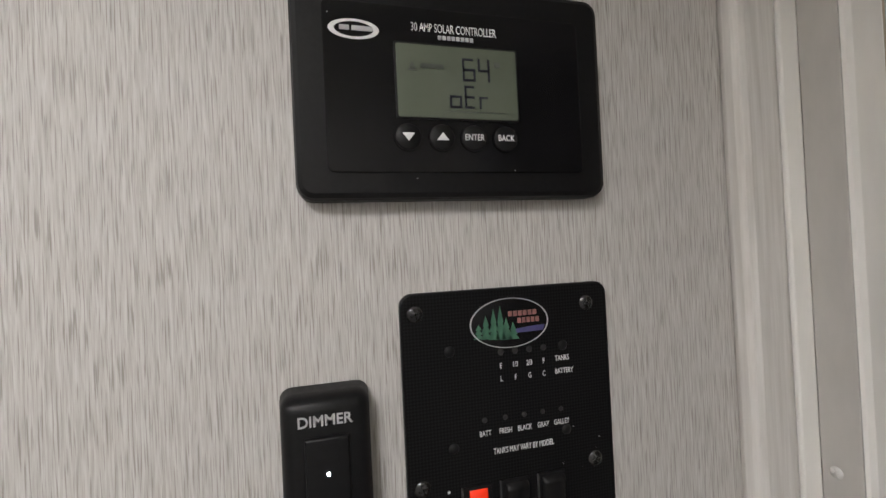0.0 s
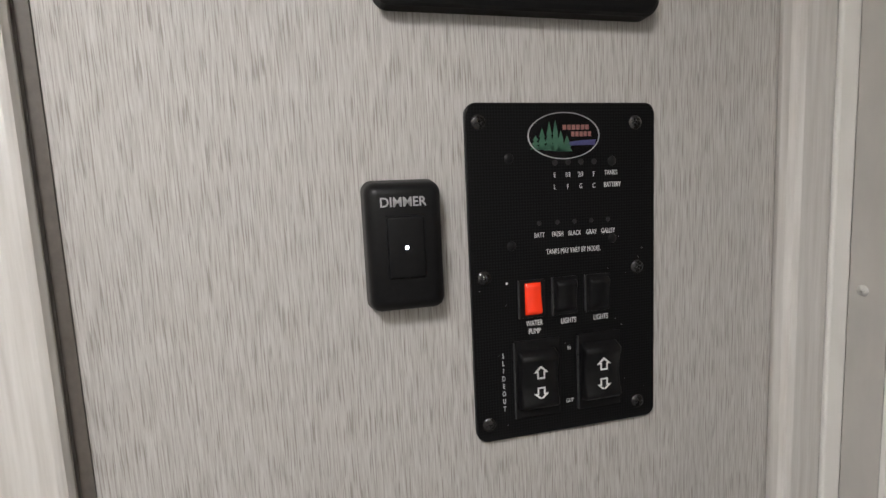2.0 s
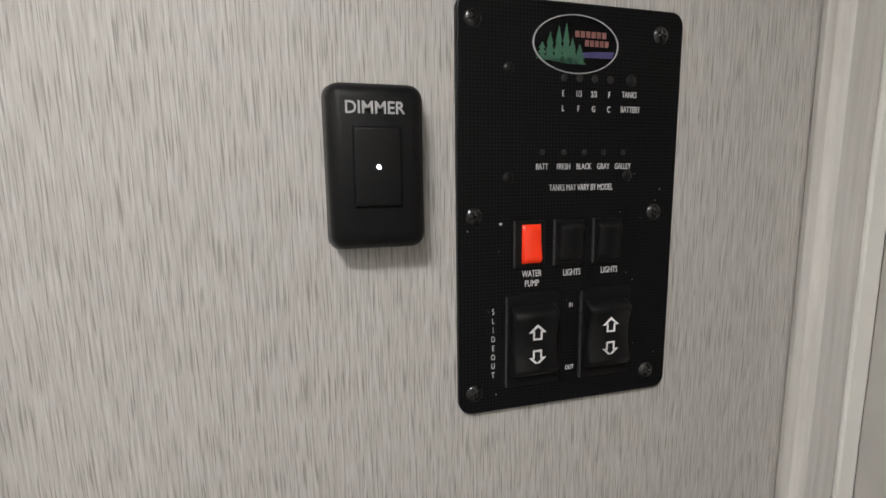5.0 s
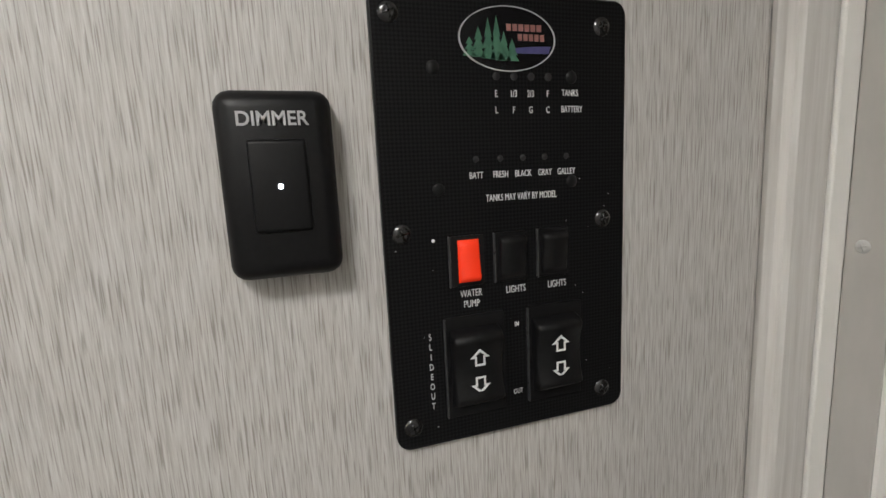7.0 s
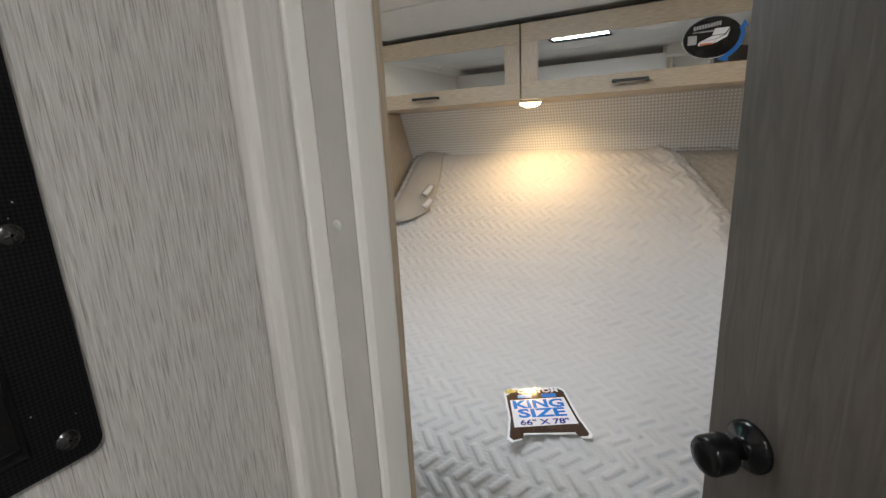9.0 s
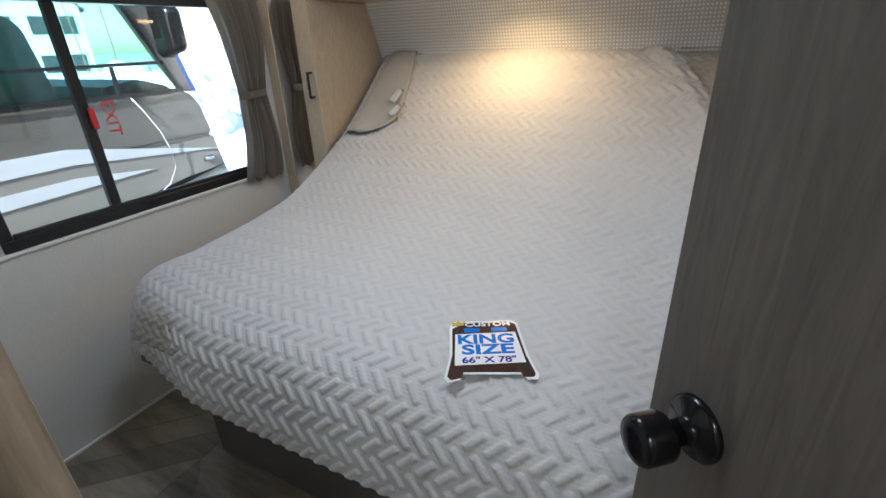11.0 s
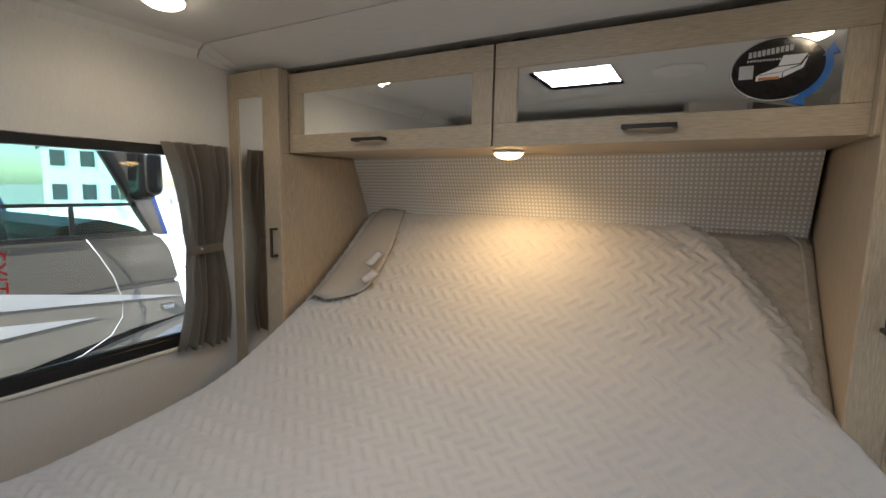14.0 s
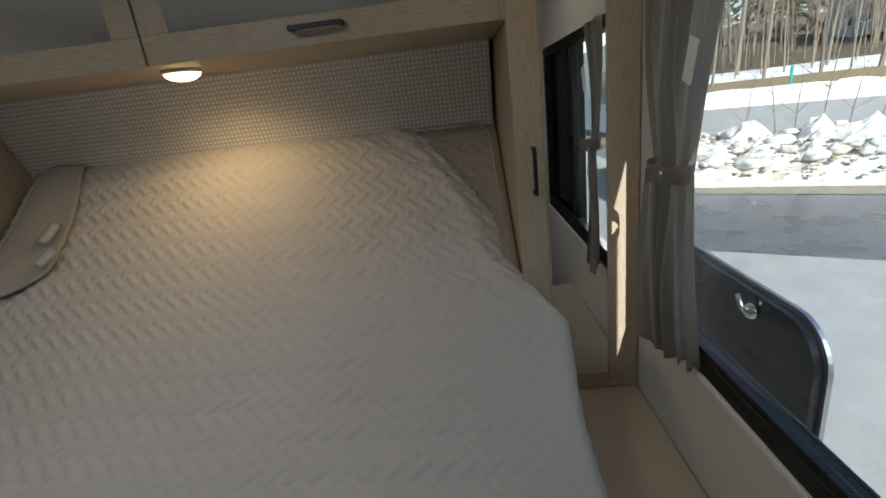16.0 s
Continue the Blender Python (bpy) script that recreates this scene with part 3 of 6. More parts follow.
def bar_handle(parent, a, b, out, r=0.0045):
    """A square black bow handle between two points, standing out by the vector out."""
    a, b, out = Vector(a), Vector(b), Vector(out)
    d = (b - a).normalized()
    side = d.cross(out.normalized())
    bm = bmesh.new()
    for lo, hi in ((a, a + out), (b, b + out), (a + out - d * r, b + out + d * r)):
        ax = (hi - lo).normalized()
        up = out.normalized() if abs(ax.dot(out.normalized())) < 0.5 else d
        sd = ax.cross(up).normalized()
        vs = [bm.verts.new(q + up * (r * i) + sd * (r * j)) for q in (lo, hi) for i, j in ((-1, -1), (1, -1), (1, 1), (-1, 1))]
        for f in ((0, 1, 2, 3), (7, 6, 5, 4), (0, 4, 5, 1), (1, 5, 6, 2), (2, 6, 7, 3), (3, 7, 4, 0)):
            bm.faces.new([vs[i] for i in f])
    bmesh.ops.recalc_face_normals(bm, faces=bm.faces[:])
    bmesh.ops.bevel(bm, geom=bm.edges[:], offset=0.0008, segments=1, affect="EDGES")
    return part("handle", bm, BLACK_METAL, parent, "slim black bar handle")


def wardrobe(sx, foot, label):
    e = thing("wardrobe", (sx * 1.0, 0.2, foot), label, "wardrobe", "narrow wardrobes beside the bed")

    inner = 0.017 if sx > 0 else 0.0
    wall = W if sx < 0 else WR

    def b(name, x0, x1, y0, y1, z0, z1, mat, par, lab="", bev=0.002):
        xa, xb = sorted((sx * x0, sx * x1))
        return box(name, (xa, y0, z0), (xb, y1, z1), mat, par, lab, bev)
    b("side_panel", 0.858 + inner * 0.8, 0.876, WF + 0.02, FRONT - 0.002, foot, WT - 0.315, OAK_UP, e)
    b("side_panel", 0.858, 0.874, WF + 0.02, -0.004, WT - 0.315, WT, OAK_UP, e)
    b("body", 0.876, wall - 0.002, WF + 0.02, FRONT - 0.002, foot, WT, OAK_UP, e)
    # face and door: stiles and rails round a mirror
    z0, z1 = foot + 0.045, 1.692
    d = b("door_stile", 0.850 + inner, 0.938, WF, WF + 0.019, foot, WT, OAK_UP, e, bev=0.004)
    b("door_stile", 1.085, wall - 0.002, WF, WF + 0.019, foot, WT, OAK_UP, e, bev=0.003)
    b("door_rail", 0.938, 1.085, WF, WF + 0.019, z1, WT, OAK, e)
    b("door_rail", 0.938, 1.085, WF, WF + 0.019, foot, z0, OAK, e)
    b("mirror", 0.938, 1.085, WF + 0.005, WF + 0.011, z0, z1, MIRROR_M, e, "narrow mirror panel", 0)
    b("mirror_bead", 0.938, 0.941, WF + 0.001, WF + 0.006, z0, z1, OAK_UP, e, bev=0)
    bar_handle(d, (sx * (0.875 + 2 * inner), WF, 1.080), (sx * (0.875 + 2 * inner), WF, 1.185), (0, -0.028, 0))
    b("plinth_bead", 0.855, wall - 0.004, WF - 0.002, WF + 0.02, foot - 0.004, foot + 0.010, OAK, e)
    return e


wardrobe(-1, FL + 0.002, "tall narrow bleached-oak wardrobe with mirror door")
wardrobe(1, WB, "narrow bleached-oak wardrobe with mirror door on a ledge")


def overhead(x0, x1, g0, g1, h0, h1, label):
    """One overhead cabinet: body, framed mirror door, handle."""
    e = thing("overhead_cabinet", ((x0 + x1) / 2, 0.2, 1.48), label, "cabinet", "overhead cabinets above the bed")
    box("body", (x0 + 0.001, 0.021, 1.482), (x1 - 0.001, FRONT - 0.002, 1.772), OAK, e)
    a, b = x0 + 0.002, x1 - 0.002
    d = box("door_rail", (a, 0.0, 1.703), (b, 0.020, 1.776), OAK, e, bev=0.002)
    low = box("door_rail", (a, 0.0, 1.480), (b, 0.020, 1.547), OAK, e, bev=0.002)
    box("door_stile", (a, 0.0, 1.547), (g0, 0.020, 1.703), OAK_UP, e, bev=0.002)
    box("door_stile", (g1, 0.0, 1.547), (b, 0.020, 1.703), OAK_UP, e, bev=0.002)
    box("mirror", (g0, 0.006, 1.547), (g1, 0.012, 1.703), MIRROR_M, e, "mirror-glass door panel", bev=0)
    bar_handle(low, (h0, 0, 1.517), (h1, 0, 1.517), (0, -0.028, 0), 0.0055)
    for hx in (x0 + 0.075, x1 - 0.075):
        part("hinge_cap", lathe_bm([(0, 0.004), (0.03, 0.003), (0.034, 0)], Matrix.Translation((hx, 0.010, 1.776)) @ Matrix.Diagonal((1, 0.45, 1, 1)), 16), BLACK_PLASTIC, d)
    return e


overhead(-0.872, -0.003, -0.800, -0.073, -0.518, -0.398, "bleached-oak overhead cabinet with mirror-glass door")
overhead(-0.001, 0.872, 0.072, 0.806, 0.374, 0.492, "bleached-oak overhead cabinet with mirror door and round sticker")

# sloping fabric headboard
bm = bmesh.new()
vs = [bm.verts.new(c) for c in ((-0.857, 0.372, 1.481), (0.857, 0.372, 1.481), (0.857, 0.512, 1.15), (-0.857, 0.512, 1.15))]
bm.faces.new(vs)
r = bmesh.ops.extrude_face_region(bm, geom=bm.faces[:])
bmesh.ops.translate(bm, verts=[v for v in r["geom"] if isinstance(v, bmesh.types.BMVert)], vec=(0, 0.006, 0.002))
bmesh.ops.recalc_face_normals(bm, faces=bm.faces[:])
tagged(part("headboard", bm, CHECK), "sloping headboard panel in grey-white checked fabric", "headboard")

# puck lamps
def puck(name, x, y, z, r, on, label):
    e = thing(name, (x, y, z), label, "lamp", "puck lamps")
    part("base", lathe_bm([(0, 0), (r, 0), (r, -0.006), (r * 0.94, -0.009), (0, -0.009)], Matrix.Translation((x, y, z)), 32), INK, e, "white ring", True)
    part("diffuser", lathe_bm([(r * 0.92, -0.009), (r * 0.88, -0.016), (r * 0.62, -0.025), (r * 0.3, -0.029), (0, -0.030)], Matrix.Translation((x, y, z)), 32), on, e, "lit warm diffuser", True)
    return e


puck("puck_lamp", -0.01, 0.16, 1.4815, 0.052, LAMP_ON, "lit warm round lamp under the overhead cabinets")
puck("puck_lamp", 0.825, -0.58, CEIL, 0.06, PUCK_ON, "lit round lamp on the bedroom ceiling")
# unseen lamp body added for the far passage fill spot
puck("puck_lamp", 0.95, -3.4, CEIL, 0.06, PUCK_ON, "added round fill lamp on the passage ceiling, out of view")
puck("puck_lamp", -0.80, -0.50, CEIL, 0.06, PUCK_ON, "lit round lamp on the bedroom ceiling")
# unseen lamp body added for the fill spot near the switch wall
puck("puck_lamp", 1.00, -2.30, CEIL, 0.06, PUCK_ON, "added round fill lamp on the passage ceiling, out of view")
tagged(part("ceiling_vent", lathe_bm([(0, 0), (0.10, 0), (0.10, -0.008), (0.085, -0.016), (0.05, -0.018), (0.045, -0.012), (0, -0.012)], Matrix.Translation((0.433, -0.92, CEIL)), 32), INK, smooth=True), "round white vent on the ceiling", "vent")

# ledge beside the bed
ledge = thing("ledge", (1.05, -0.14, FL + 0.002), "beige boxed ledge along the side wall", "ledge")
box("top_board", (0.945, -0.80, 0.484), (WR - 0.002, FRONT - 0.002, 0.500), LEDGE, ledge, bev=0.004)
box("front_panel", (0.951, -0.794, FL + 0.002), (0.966, FRONT - 0.002, 0.4838), LEDGE, ledge, bev=0.002)
box("end_panel", (0.967, -0.794, FL + 0.002), (WR - 0.002, -0.778, 0.4838), LEDGE, ledge, bev=0.002)

# ---- bed ----
BED_X, TOPW = 0.055, 0.875


def rib(a):
    return max(0.0, 1 - abs(2 * a - 1) ** 3) ** 0.6


def herringbone(x, y, w=0.033, k=2):
    """Height 0..1 of padded ribs laid in a herringbone."""
    c = math.sqrt(0.5)
    x, y = (x + y) * c / w, (y - x) * c / w
    i, j = math.floor(x), math.floor(y)
    d = (i - j) % (2 * k)
    if d < k:
        run, across = d + x - i, y - j
    else:
        run, across = (2 * k - 1 - d) + y - j, x - i
    ends = min(1.0, max(0.0, min(run, k - run) - 0.14) * 5.0)
    across = (across - 0.24) / 0.52
    return rib(across) * max(0.0, ends) ** 0.5 if 0 < across < 1 else 0.0


PROFILE = [(-1.205, 0.385), (-1.185, 0.47), (-1.13, 0.575), (-1.02, 0.625), (-0.80, 0.640), (-0.52, 0.668), (-0.28, 0.733), (0.0, 0.875), (0.25, 1.055), (0.42, 1.200), (0.485, 1.235)]


def bed_profile(s):
    return curve_y(PROFILE, s * (len(PROFILE) - 1))


def bed_top(s, u):
    """The quilt's surface without ribs: s from foot hem to head, u metres across."""
    y, z = bed_profile(s)
    near_head = max(0.0, min(1.0, (y + 0.16) / 0.20))
    off = -0.055 * near_head
    half = TOPW - 0.070 * near_head - (0.028 * max(0.0, min(1.0, (-0.15 - y) / 0.25)) if u > 0 else 0.0) - (0.0 if u < 0 else 0.26 * max(0.0, min(1.0, (y - 0.13) / 0.35)) ** 1.2) 
    if u < 0 and y < -0.86:
        # the corner at the foot is pulled up short and crisp
        pull = max(0.0, min(1.0, (-u - 0.50) / 0.36))
        y += 0.065 * pull * min(1.0, (-0.86 - y) / 0.30)
        z += 0.030 * pull * min(1.0, (-0.86 - y) / 0.30)
    side = abs(u) - half
    x = u + off
    if u < 0 and side > 0.05:
        side = 0.05 + (side - 0.05) * max(0.0, min(1.0, (y + 1.10) / 0.25))
    if side > 0:
        r = 0.030 if u > 0 else 0.016
        if side < r * 1.57:
            a = side / r
            x, z = math.copysign(half + r * math.sin(a), u) + off, z - r * (1 - math.cos(a))
        else:
            x, z = math.copysign(half + r, u) + off, z - r - (side - r * 1.57)
        if y > 0.10 and u > 0:
            z = max(z, bed_profile(s)[1] - 0.030 - 0.25 * max(0.0, side - 0.10))
    z += 0.006 * noise.noise((x * 3, y * 3, 0.4)) + 0.010 * math.exp(-((u / 0.5) ** 2)) * max(0.0, min(1.0, (y + 1.15) / 0.3))
    if u > 0.25 and y > -0.20:
        # thick rolled hem and slack folds along the slanting edge
        k = min(1.0, (y + 0.20) / 0.30)
        z += k * (0.016 * math.exp(-((side + 0.045) / 0.030) ** 2))
        z += k * 0.034 * max(0.0, noise.noise((side * 9, y * 5.5, 1.7))) * math.exp(-((side + 0.06) / 0.12) ** 2)
    if u < -0.45 and y > -0.55:
        z += 0.008 * noise.noise((u * 5 + y * 4, y * 3 - u * 9, 5.2)) * min(1.0, (-u - 0.45) / 0.2)
    return Vector((BED_X + x, y - (0.03 * max(0, side) if y < -1 else 0), z))


def quilt_mesh():
    ns, nu = 620, 560
    umax = TOPW + 0.20
    lengths = [0.0]
    for j in range(ns):
        a, b = bed_profile(j / ns), bed_profile((j + 1) / ns)
        lengths.append(lengths[-1] + math.hypot(b[0] - a[0], b[1] - a[1]))
    P = np.zeros((ns + 1, nu + 1, 3))
    H = np.zeros((ns + 1, nu + 1))
    for j in range(ns + 1):
        for i in range(nu + 1):
            u = -umax + 2 * umax * i / nu
            P[j, i] = bed_top(j / ns, u)
            H[j, i] = herringbone(lengths[j], u) * (1.0 - 0.75 * max(0.0, min(1.0, (abs(u) - 0.80) / 0.05)))
    ds, du = np.gradient(P, axis=0), np.gradient(P, axis=1)
    nrm = np.cross(du, ds)
    nrm /= np.linalg.norm(nrm, axis=2)[..., None] + 1e-9
    P += nrm * (0.0054 * H)[..., None]
    verts = P.reshape(-1, 3)
    idx = np.arange((ns + 1) * (nu + 1)).reshape(ns + 1, nu + 1)
    faces = np.stack([idx[:-1, :-1], idx[:-1, 1:], idx[1:, 1:], idx[1:, :-1]], -1).reshape(-1, 4)
    me = bpy.data.meshes.new("quilt")
    me.from_pydata(verts.tolist(), [], faces.tolist())
    me.materials.append(QUILT)
    me.polygons.foreach_set("use_smooth", [True] * len(me.polygons))
    return me


bed = thing("bed", (BED_X, -0.4, FL), "bed on a dark base, its head end tilted up", "bed")
box("base", (-0.66, -1.05, FL + 0.005), (0.72, 0.35, 0.36), BED_BASE, bed, "dark taupe box base", bev=0.004)
box("platform", (-0.80, -1.14, 0.36), (0.83, -0.2, 0.385), BED_BASE, bed, bev=0.004)


def mattress_mesh():
    bm = bmesh.new()
    rows = []
    n = 150
    for k in range(n + 1):
        s = 0.12 + 0.885 * k / n
        y, z = bed_profile(min(1, s))
        y0, z0 = bed_profile(max(0, s - 0.01))
        y1, z1 = bed_profile(min(1, s + 0.01))
        l = math.hypot(y1 - y0, z1 - z0)
        ny, nz = -(z1 - z0) / l, (y1 - y0) / l
        hw = 0.815
        row = []
        top = [(hw - 0.025 - (2 * hw - 0.05) * i / 180, -0.010) for i in range(181)]
        for x, d in [(-hw, -0.20), (hw, -0.20), (hw, -0.03), (hw - 0.008, -0.016)] + top + [(-hw + 0.008, -0.016), (-hw, -0.03)]:
            if d > -0.02:
                d += 0.006 * herringbone(2.1 * s, x) - 0.003 + 0.010 * min(0.0, noise.noise((x * 7, s * 14, 3.0)))
            row.append(bm.verts.new((BED_X + x, y + ny * d, z + nz * d)))
        rows.append(row)
    for a, b in zip(rows, rows[1:]):
        m = len(a)
        for i in range(m):
            bm.faces.new((a[i], a[(i + 1) % m], b[(i + 1) % m], b[i]))
    bm.faces.new(rows[0])
    bm.faces.new(rows[-1][::-1])
    bmesh.ops.recalc_face_normals(bm, faces=bm.faces[:])
    return bm


part("mattress", mattress_mesh(), MATTRESS, bed, "grey quilted mattress", True)
quilt = new("quilt", quilt_mesh())
tagged(quilt, "grey-white quilted bedspread with herringbone stitching over the bed", "bedspread")

# ---- switches on the passage wall ----
LCD = surface("grey_green_lcd", (0.115, 0.135, 0.10), (0.135, 0.155, 0.12), 0.12, (30, 30, 30), 0, big=0.25, rvar=0.03)
LCD_INK = surface("lcd_dark_segment", (0.012, 0.014, 0.022), (0.018, 0.02, 0.03), 0.3, (50, 50, 50), 0)
LCD_DIM = surface("lcd_faint_segment", (0.06, 0.072, 0.058), (0.07, 0.08, 0.065), 0.3, (50, 50, 50), 0)
GREY_INK = surface("grey_print", (0.42, 0.42, 0.43), (0.48, 0.48, 0.49), 0.5, (100, 100, 100), 0)
ORANGE, _nt, _p = node_mat("lit_orange_rocker")
_p.inputs["Base Color"].default_value, _p.inputs["Roughness"].default_value = (0.75, 0.035, 0.010, 1), 0.25
_p.inputs["Emission Color"].default_value, _p.inputs["Emission Strength"].default_value = (1.0, 0.05, 0.01, 1), 0.05
LED_ON = glow("lit_white_led", (0.86, 0.93, 1.0), 9.0)
HOLE = surface("dark_socket", (0.002, 0.002, 0.002), (0.004, 0.004, 0.004), 0.6, (50, 50, 50), 0)


def flat_bm(pts, m, d=0.0003):
    """A thin raised shape from an outline."""
    bm = bmesh.new()
    f = bm.faces.new([bm.verts.new((x, y, 0)) for x, y in pts])
    r = bmesh.ops.extrude_face_region(bm, geom=[f])
    bmesh.ops.translate(bm, verts=[v for v in r["geom"] if isinstance(v, bmesh.types.BMVert)], vec=(0, 0, d))
    bmesh.ops.recalc_face_normals(bm, faces=bm.faces[:])
    bm.transform(m)
    return bm


def join_bm(parts):
    out = bmesh.new()
    for b in parts:
        me = bpy.data.meshes.new("t")
        b.to_mesh(me)
        b.free()
        out.from_mesh(me)
        bpy.data.meshes.remove(me)
    return out


def oval(rx, ry, n=40):
    return [(rx * math.cos(2 * math.pi * k / n), ry * math.sin(2 * math.pi * k / n)) for k in range(n)]


def ring_bm(ro, ri, m, d=0.0004, n=40, ky=1.0):
    bm = bmesh.new()
    vs = []
    for k in range(n):
        a = 2 * math.pi * k / n
        vs.append([bm.verts.new((r * math.cos(a), ky * r * math.sin(a), z)) for r, z in ((ro, 0), (ro, d), (ri, d), (ri, 0))])
    for k in range(n):
        p, q = vs[k], vs[(k + 1) % n]
        for i in range(3):
            bm.faces.new((p[i], p[i + 1], q[i + 1], q[i]))
    bmesh.ops.recalc_face_normals(bm, faces=bm.faces[:])
    bm.transform(m)
    return bm


def put(bm, m):
    bm.transform(m)
    return bm


def on_ctl(y, z, off=0.0):
    """A place on the controller, which sits a little smaller and lower."""
    k = 0.945
    return on_wall(-2.039 + k * (y + 2.039), 1.435 + k * (z - 1.435), off) @ Matrix.Diagonal((k, k, 1, 1))


CY, CZ = -1.966, 1.513       # centre of the solar controller
ctl = thing("solar_controller", (PX, CY, CZ - 0.05), "black wall-mounted solar controller with grey-green display", "controller")
part("housing", put(plate_bm(0.1572, 0.1045, 0.0105, 0.008, 0.003), on_ctl(CY, CZ + 0.0008)), BLACK_PLASTIC, ctl)
face = part("face_plate", put(plate_bm(0.129, 0.078, 0.0008, 0.003, 0.0003), on_ctl(CY, CZ, 0.0105)), BLACK_GLOSS, ctl)
FO = 0.0114
part("display_bezel", put(plate_bm(0.0625, 0.0365, 0.0004, 0.001, 0.0001), on_ctl(-1.9675, 1.517, FO - 0.0002)), BLACK_PLASTIC, ctl)
lcd = part("display", put(plate_bm(0.0605, 0.0345, 0.0005, 0.001, 0.0001), on_ctl(-1.9675, 1.517, FO)), LCD, ctl, "grey-green liquid crystal display")


def seven(char, x, y, w, h, t):
    """Seven-segment strokes of one character as boxes."""
    on = {"6": "abcdefg".replace("b", ""), "4": "bcfg", "o": "cdeg", "E": "adefg", "r": "eg"}[char]
    seg = {"a": (0, h, 1), "g": (0, h / 2, 1), "d": (0, 0, 1), "f": (0, h / 2, 0), "b": (w, h / 2, 0), "e": (0, 0, 0), "c": (w, 0, 0)}
    out = []
    for s in on:
        sx_, sy_, hor = seg[s]
        lo = (x + sx_ - t / 2, y + sy_ - t / 2, 0) if not hor else (x + t * 0.5, y + sy_ - t / 2, 0)
        hi = (x + sx_ + t / 2, y + sy_ + h / 2 + t / 2, 0.0002) if not hor else (x + w - t * 0.5, y + sy_ + t / 2, 0.0002)
        out.append(box_bm(lo, hi, 0))
    return out


LM = on_ctl(-1.9675, 1.517, FO + 0.0006)
for ch, x, y, w, h in (("6", 0.0025, 0.0015, 0.0055, 0.0100), ("4", 0.0105, 0.0015, 0.0050, 0.0100), ("o", -0.0045, -0.0118, 0.0050, 0.0100), ("E", 0.0030, -0.0118, 0.0050, 0.0100), ("r", 0.0105, -0.0118, 0.0045, 0.0100)):
    part("digit", put(join_bm(seven(ch, x, y, w, h, 0.0011)), LM), LCD_INK, lcd, "dark seven-segment character")
faint = [flat_bm([(-0.0250, 0.0045), (-0.0205, 0.0045), (-0.02275, 0.0090)], Matrix(), 0.0002), box_bm((-0.0185, 0.0060, 0), (-0.0075, 0.0082, 0.0002), 0), box_bm((-0.006, -0.0142, 0), (0.024, -0.0139, 0.0002), 0), box_bm((0.0185, 0.0085, 0), (0.0215, 0.0110, 0.0002), 0)]
for f_ in faint:
    part("symbol", put(f_, LM), LCD_DIM, lcd, "faint display symbol")
part("maker_badge", ring_bm(0.0115, 0.0088, on_ctl(-2.0165, 1.539, FO), 0.0003, 40, 0.40), INK, ctl, "white oval badge")
part("badge_bar", put(join_bm([box_bm((-0.0075, -0.0011, 0), (-0.003, 0.0011, 0.0003), 0), box_bm((-0.002, -0.0011, 0), (0.0075, 0.0011, 0.0003), 0)]), on_ctl(-2.0155, 1.5395, FO)), GREY_INK, ctl)
part("title", text_bm("30 AMP SOLAR CONTROLLER", 0.0058, on_ctl(-1.9685, 1.5425, FO), 0.0, 0.56), INK, ctl, "white lettering")
part("model_bar", put(join_bm([box_bm((-0.0085 + 0.0023 * k, -0.0010, 0), (-0.0085 + 0.0023 * k + 0.0018, 0.0010, 0.0003), 0) for k in range(8)]), on_ctl(-1.9685, 1.5383, FO)), GREY_INK, ctl)
for k, by in enumerate((-1.9935, -1.977, -1.961, -1.9445)):
    bt = part("button", lathe_bm([(0, 0.0010), (0.0056, 0.0010), (0.0061, 0.0007), (0.0064, 0)], on_ctl(by, 1.4905, FO), 32), BLACK_PLASTIC, ctl, "round black push button", True)
    part("button_rim", ring_bm(0.0068, 0.0062, on_ctl(by, 1.4905, FO), 0.0006), BLACK_GLOSS, bt)
    m = on_ctl(by, 1.4905, FO + 0.0012)
    if k < 2:
        sgn = -1 if k == 0 else 1
        part("arrow", flat_bm([(-0.0030, -0.0016 * sgn), (0.0030, -0.0016 * sgn), (0, 0.0022 * sgn)], m), INK, bt, "white arrow")
    else:
        part("word", text_bm(("ENTER", "BACK")[k - 2], 0.0043, m, 0.0, 0.78), INK, bt, "white lettering")
for sy_, sz_ in ((-2.02, 1.455), (-1.99, 1.471), (-1.94, 1.475), (-2.028, 1.546)):
    part("dust_speck", lathe_bm([(0, 0.0002), (0.0003, 0)], on_ctl(sy_, sz_, FO), 6), GREY_INK, ctl)

# dimmer
DY, DZ = -2.0362, 1.3490
dim = thing("dimmer_switch", (PX, DY, DZ - 0.03), "black wall-mounted dimmer switch with a lit white dot", "switch")


def block_bm(w, h, d, taper, bev):
    bm = bmesh.new()
    bmesh.ops.create_cube(bm, size=1.0)
    for v in bm.verts:
        k = 1 - taper * (v.co.z + 0.5)
        v.co = Vector((v.co.x * w * k, v.co.y * h * k, (v.co.z + 0.5) * d))
    ed = [e for e in bm.edges if not all(v.co.z < 1e-6 for v in e.verts)]
    bmesh.ops.bevel(bm, geom=ed, offset=bev, segments=4, affect="EDGES", profile=0.5)
    return bm


